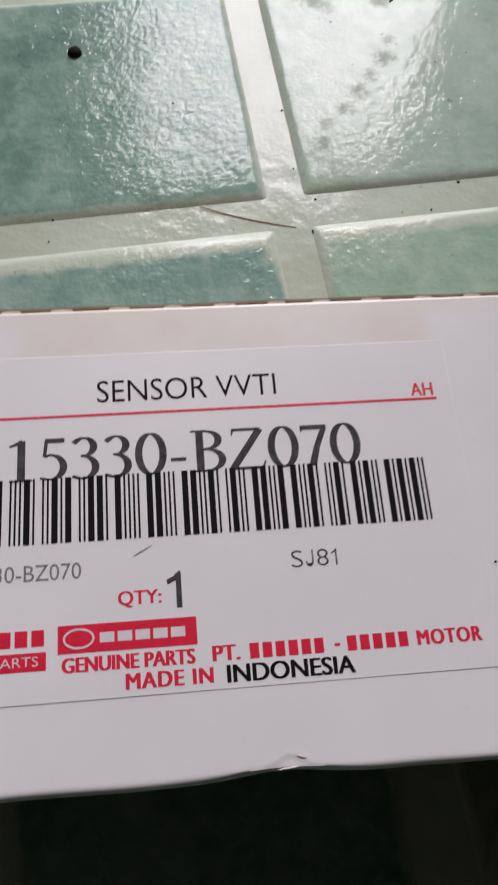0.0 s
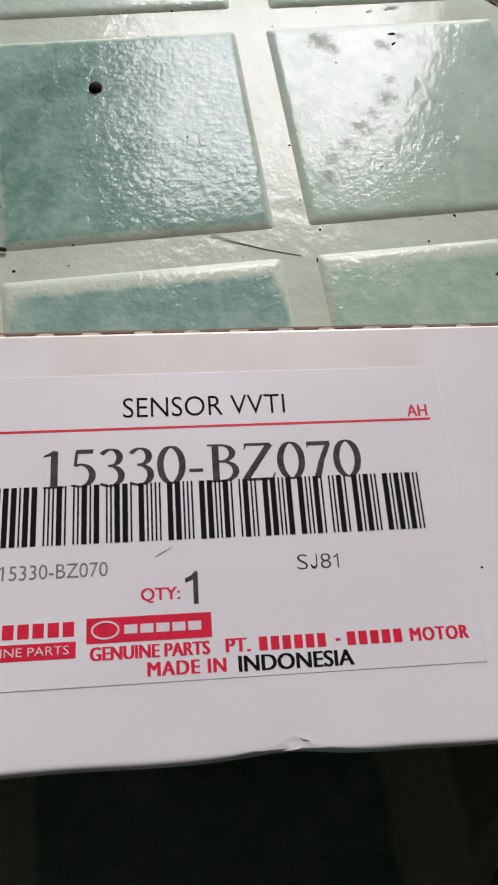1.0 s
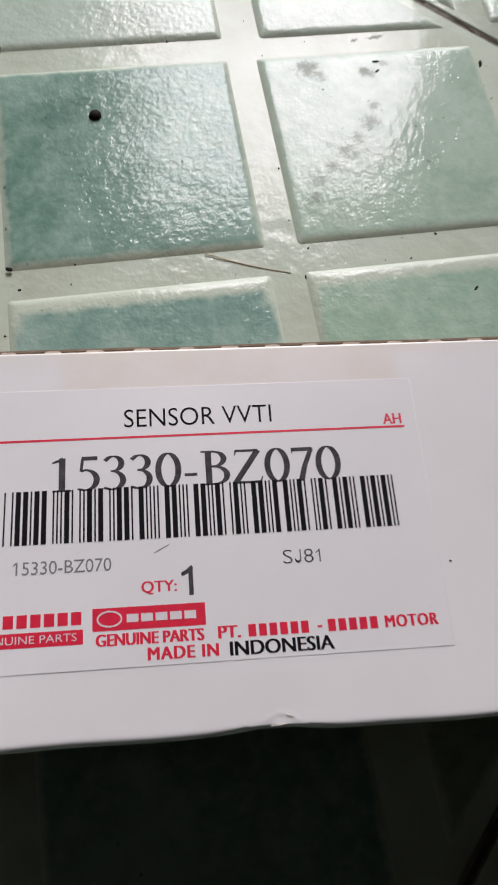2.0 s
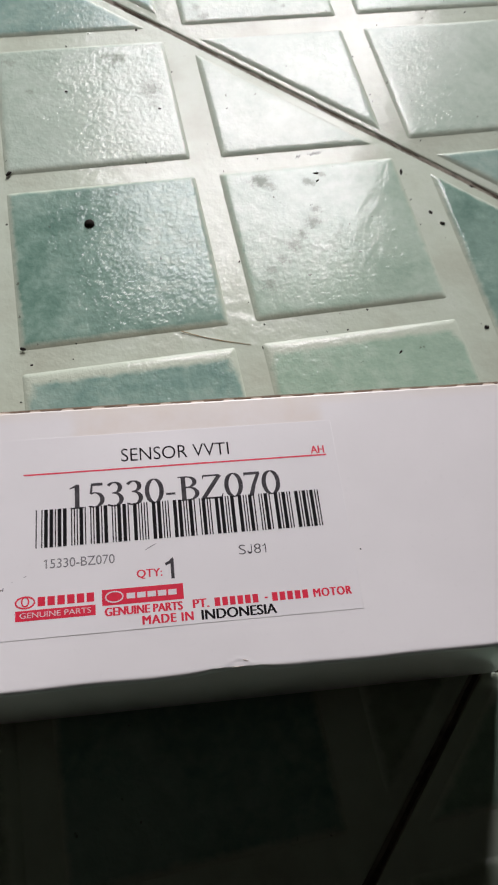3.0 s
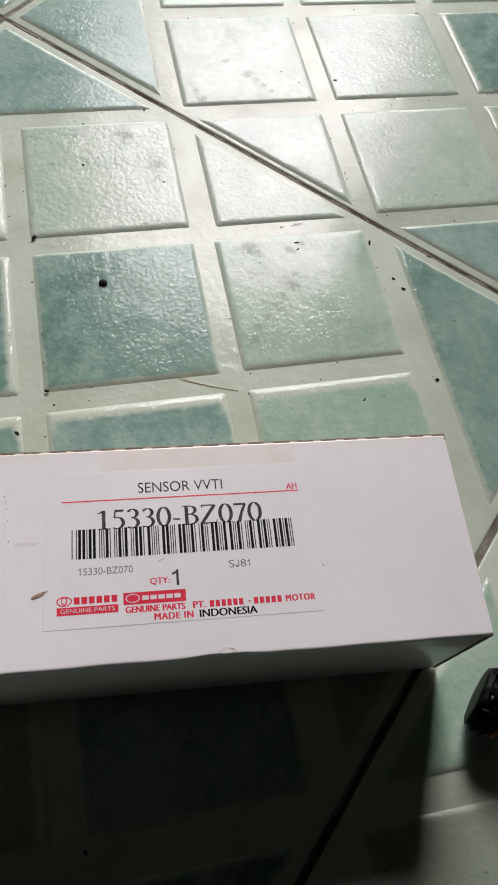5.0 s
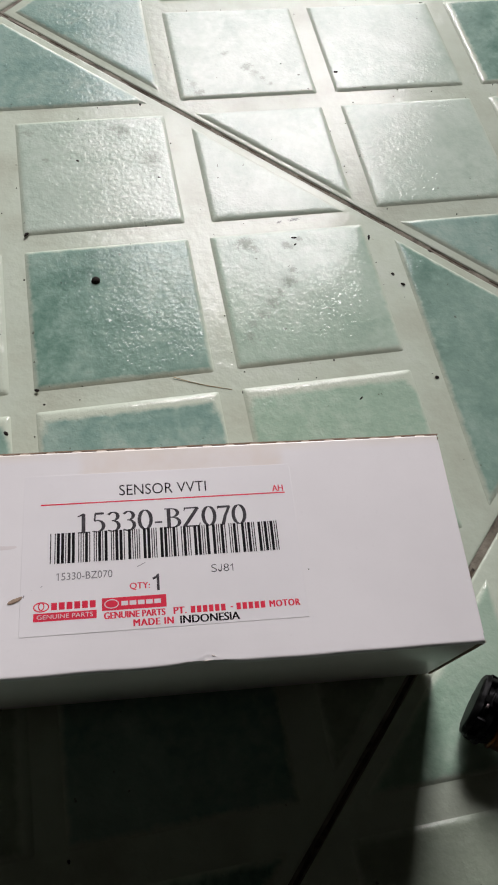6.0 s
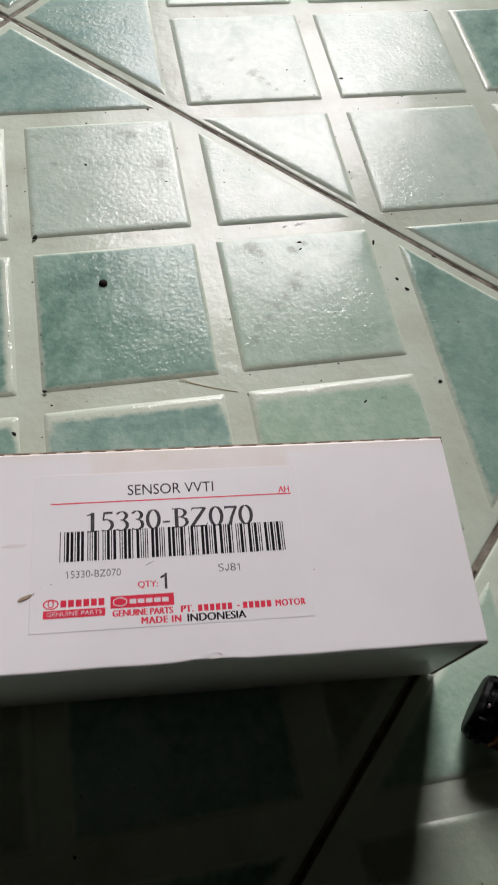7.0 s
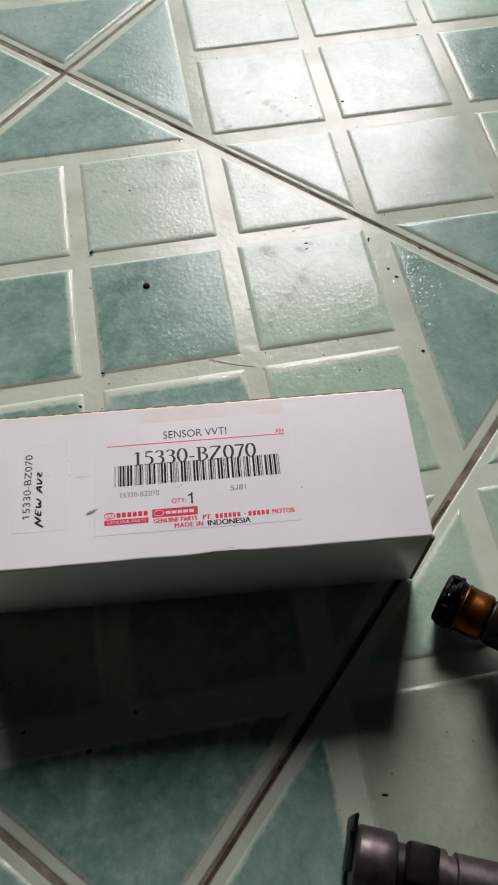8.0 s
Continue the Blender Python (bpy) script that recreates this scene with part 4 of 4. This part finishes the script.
# grit that gathers at the foot of the raised fields
grit = bmesh.new()
sower = random.Random(11)
for _ in range(130):
    gi, gj, side, u = sower.randint(-1, 3), sower.randint(-1, 3), sower.randrange(4), sower.uniform(-1, 1)
    off = FIELD / 2 + sower.uniform(-0.0002, 0.0014) + (sower.random() < 0.25) * sower.uniform(0, 0.005)
    px, py = [(u * FIELD / 2, -off), (off, u * FIELD / 2), (u * FIELD / 2, off), (-off, u * FIELD / 2)][side]
    px, py = px + (gi + 0.44) * PITCH, py + (gj + 0.44) * PITCH
    if px + py > 13.6 * K and px + py < 15.2 * K:
        continue
    r = sower.uniform(0.00012, 0.00034)
    ring = [grit.verts.new((px + r * math.cos(k * 1.05 + u) * sower.uniform(0.7, 1.3), py + r * math.sin(k * 1.05 + u) * sower.uniform(0.6, 1.2), 0.0)) for k in range(6)]
    tip = grit.verts.new((px, py, 0.0003 + r * 0.7))
    for k in range(6):
        grit.faces.new((ring[k], ring[(k + 1) % 6], tip))
tagged(new("grit", mesh_of("grit", grit, DIRT)), "fine dark grit at the foot of the raised tile fields", "dirt", kind="stuff")

# dirt packed into the joints: black in front of the carton, brown and broken between the lighter tiles
def packed_dirt(start, end, place, width, wander, seed, material, label, bare=-9.0):
    """A low uneven ridge of dirt along a joint, with gaps where the noise falls below 'bare'."""
    bm = bmesh.new()
    rows = []
    for k in range(241):
        u = start + (end - start) * k / 240
        half = width * (1 + 0.45 * noise.noise((u * 2.1, 7, seed)) + 0.25 * noise.noise((u * 9, 1, seed)))
        (px, py), (dx, dy) = place(u)
        off = wander * noise.noise((u * 1.3, 4, seed))
        ridge = [bm.verts.new((px + dx * w, py + dy * w, z)) for w, z in ((off - half, -0.0006), (off, -0.00008), (off + half, -0.0006))]
        rows.append(ridge if noise.noise((u * 0.9, 2, seed)) + 0.6 * noise.noise((u * 4, 5, seed)) > bare else None)
    for p, q in zip(rows, rows[1:]):
        if p and q:
            for k in range(2):
                bm.faces.new((p[k], q[k], q[k + 1], p[k + 1]))
    bmesh.ops.delete(bm, geom=[v for v in bm.verts if not v.link_faces], context="VERTS")
    tagged(new("packed_dirt", mesh_of("packed_dirt", bm, material, 180)), label, "dirt", kind="stuff")


S2 = math.sqrt(0.5)
packed_dirt(-17.0, -6.0, lambda u: (((u + 15.33) * K, u * K), (-S2, S2)), 0.0010, 0.0003, 3, GRIME, "dark dirt packed into a joint between floor tiles")
JOINT = CENTRE[0] + CENTRE[1] + HALF + 0.0006
for seed, width, side, bare in ((11, 0.00032, 0.0005, -0.05), (17, 0.00028, -0.0004, 0.15)):
    packed_dirt(-1.4, 19.8, lambda u: ((u * K + side * S2, JOINT - u * K + side * S2), (S2, S2)), width, 0.0003, seed, BROWN_DIRT, "brown dirt broken along a joint between floor tiles", bare)

# ---- floor tiles, those round the carton with their raised fields ----
PRINT = {(0, 0): "t", (1, 0): "s", (0, 1): "v", (-1, 0): "t", (-1, 1): "w", (0, -1): "m", (1, -1): "g", (0, -2): "m", (-1, -1): "t", (1, 2): "u", (2, 1): "w", (2, 2): "w", (1, 3): "w", (2, 3): "w", (3, 1): "g", (3, 2): "t", (3, 3): "g", (1, -2): "o", (0, -3): "t", (-1, -2): "o", (2, -2): "g", (1, -3): "o", (2, -3): "o"}
chooser = random.Random(4)
far = bmesh.new()
fields = bmesh.new()


def clipped(poly):
    """A polygon cut at the walls' inner faces."""
    for axis, limit, sign in ((0, X0 + 0.002, 1), (0, X1 - 0.002, -1), (1, Y0 + 0.002, 1), (1, Y1 - 0.002, -1)):
        out = []
        for p, q in zip(poly, poly[1:] + poly[:1]):
            dp, dq = (p[axis] - limit) * sign, (q[axis] - limit) * sign
            if dp >= 0:
                out.append(p)
            if dp * dq < 0:
                k = dp / (dp - dq)
                out.append((p[0] + (q[0] - p[0]) * k, p[1] + (q[1] - p[1]) * k))
        poly = out
        if len(poly) < 3:
            return []
    return poly


def slab(bm, poly, z0, z1, inset, slot=0):
    """A low block with sloping sides over a convex outline."""
    if not poly:
        return
    mid = sum((Vector(p) for p in poly), Vector((0, 0))) / len(poly)
    tops = [Vector(p).lerp(mid, min(0.4, inset / max(1e-6, (Vector(p) - mid).length))) for p in poly]
    low = [bm.verts.new((*p, z0)) for p in poly]
    high = [bm.verts.new((*p, z1)) for p in tops]
    n = len(poly)
    bm.faces.new(high).material_index = slot
    for i in range(n):
        bm.faces.new((low[i], low[(i + 1) % n], high[(i + 1) % n], high[i])).material_index = slot

for a in range(-22, 23):
    for b in range(-22, 23):
        cx, cy = CENTRE[0] + (a + b) * HALF, CENTRE[1] + (a - b) * HALF
        if b > 0:
            cx, cy = cx + 0.0028, cy - 0.0028
        if b < 0:
            cx, cy = cx + 0.0010, cy - 0.0010
        if a < 0:
            cx, cy = cx - 0.0012, cy - 0.0012
        if not (X0 - HALF < cx < X1 + HALF and Y0 - HALF < cy < Y1 + HALF):
            continue
        if math.hypot(cx - 0.06, cy - 0.05) > 0.66:
            h = HALF - GAP / math.sqrt(2)
            slab(far, clipped([(cx + h, cy), (cx, cy + h), (cx - h, cy), (cx, cy - h)]), -0.008, 0.0, 0.001)
            shapes = [(SQUARE, (i + 0.5) * PITCH, (j + 0.5) * PITCH, 0) for i in range(-2, 2) for j in range(-2, 2) if abs(i + 0.5) + abs(j + 0.5) <= 2.2]
            shapes += [(tri, 0.0, 0.0, q) for tri in (EDGE_TRI, CORNER_TRI) for q in range(4)]
            for poly, x, y, q in shapes:
                co, si = round(math.cos(q * math.pi / 2)), round(math.sin(q * math.pi / 2))
                ring = [(cx + x + u * co - v * si, cy + y + u * si + v * co) for u, v in poly]
                slab(fields, clipped(ring), -0.0003, RISE, 0.0018, chooser.choice((0, 0, 1, 2)))
            continue
        tile = new("floor_tile", TILE)
        tile.parent = floor
        settle = 0.0 if (a, b) in ((0, 0), (1, 0)) else chooser.uniform(-0.00015, 0.00015)
        # the tile under the carton lies a little askew of its printed relief
        askew = 0.0015 if (a, b) == (0, 0) else 0.0
        tile.matrix_world = pose(cx + askew, cy - askew, settle, 0, 0, 0)
        if (a, b) in ((0, 0), (0, 1), (-1, 0), (-1, 1)):
            tile.scale = (1.0078, 1.0078, 1)
        for i in range(-2, 2):
            for j in range(-2, 2):
                x, y = (i + 0.5) * PITCH, (j + 0.5) * PITCH
                if abs(x) + abs(y) > 2.2 * PITCH:
                    continue
                gi, gj = round((cx + x - 0.44 * PITCH) / PITCH), round((cy + y - 0.44 * PITCH) / PITCH)
                key = PRINT.get((gi, gj)) or chooser.choice("ttgw")
                shift = "near" if gj == -1 else ("left" if gi == -1 else ("right" if gi == 3 else ""))
                ob = new("cushion", CUSHIONS["square" + shift, key])
                ob.parent = tile
                ob.location = ((x - askew) / tile.scale.x, (y + askew) / tile.scale.y, 0)
        for quarter in range(4):
            for kind in ("edge", "corner"):
                key = "tggw"[(3 * a + 5 * b + quarter) % 4]
                if kind == "corner":
                    key = "t" if (a, b) == (0, 0) and quarter in (0, 3) else "m"
                if kind == "edge" and (a, b) in ((0, 0), (1, 0)):
                    key = "w" if quarter in (0, 2) else ("o" if (a, quarter) == (0, 3) else "t")
                if (a, b) == (0, 1):
                    key = "t" if kind == "corner" and quarter == 2 else "g"
                ob = new("cushion", CUSHIONS["full_edge" if (a, b, quarter, kind) == (1, 0, 2, "edge") else kind, key])
                ob.parent = tile
                ob.rotation_euler = (0, 0, quarter * math.pi / 2)
rest = part("plain_tiles", far, CHANNEL, floor)
tagged(rest, "pale ceramic floor tiles farther off", kind="stuff")
relief = part("tile_fields", fields, TEAL, floor)
for m in (GREEN, GREY):
    relief.data.materials.append(m)
tagged(relief, "raised green and pale fields of the farther tiles", kind="stuff")
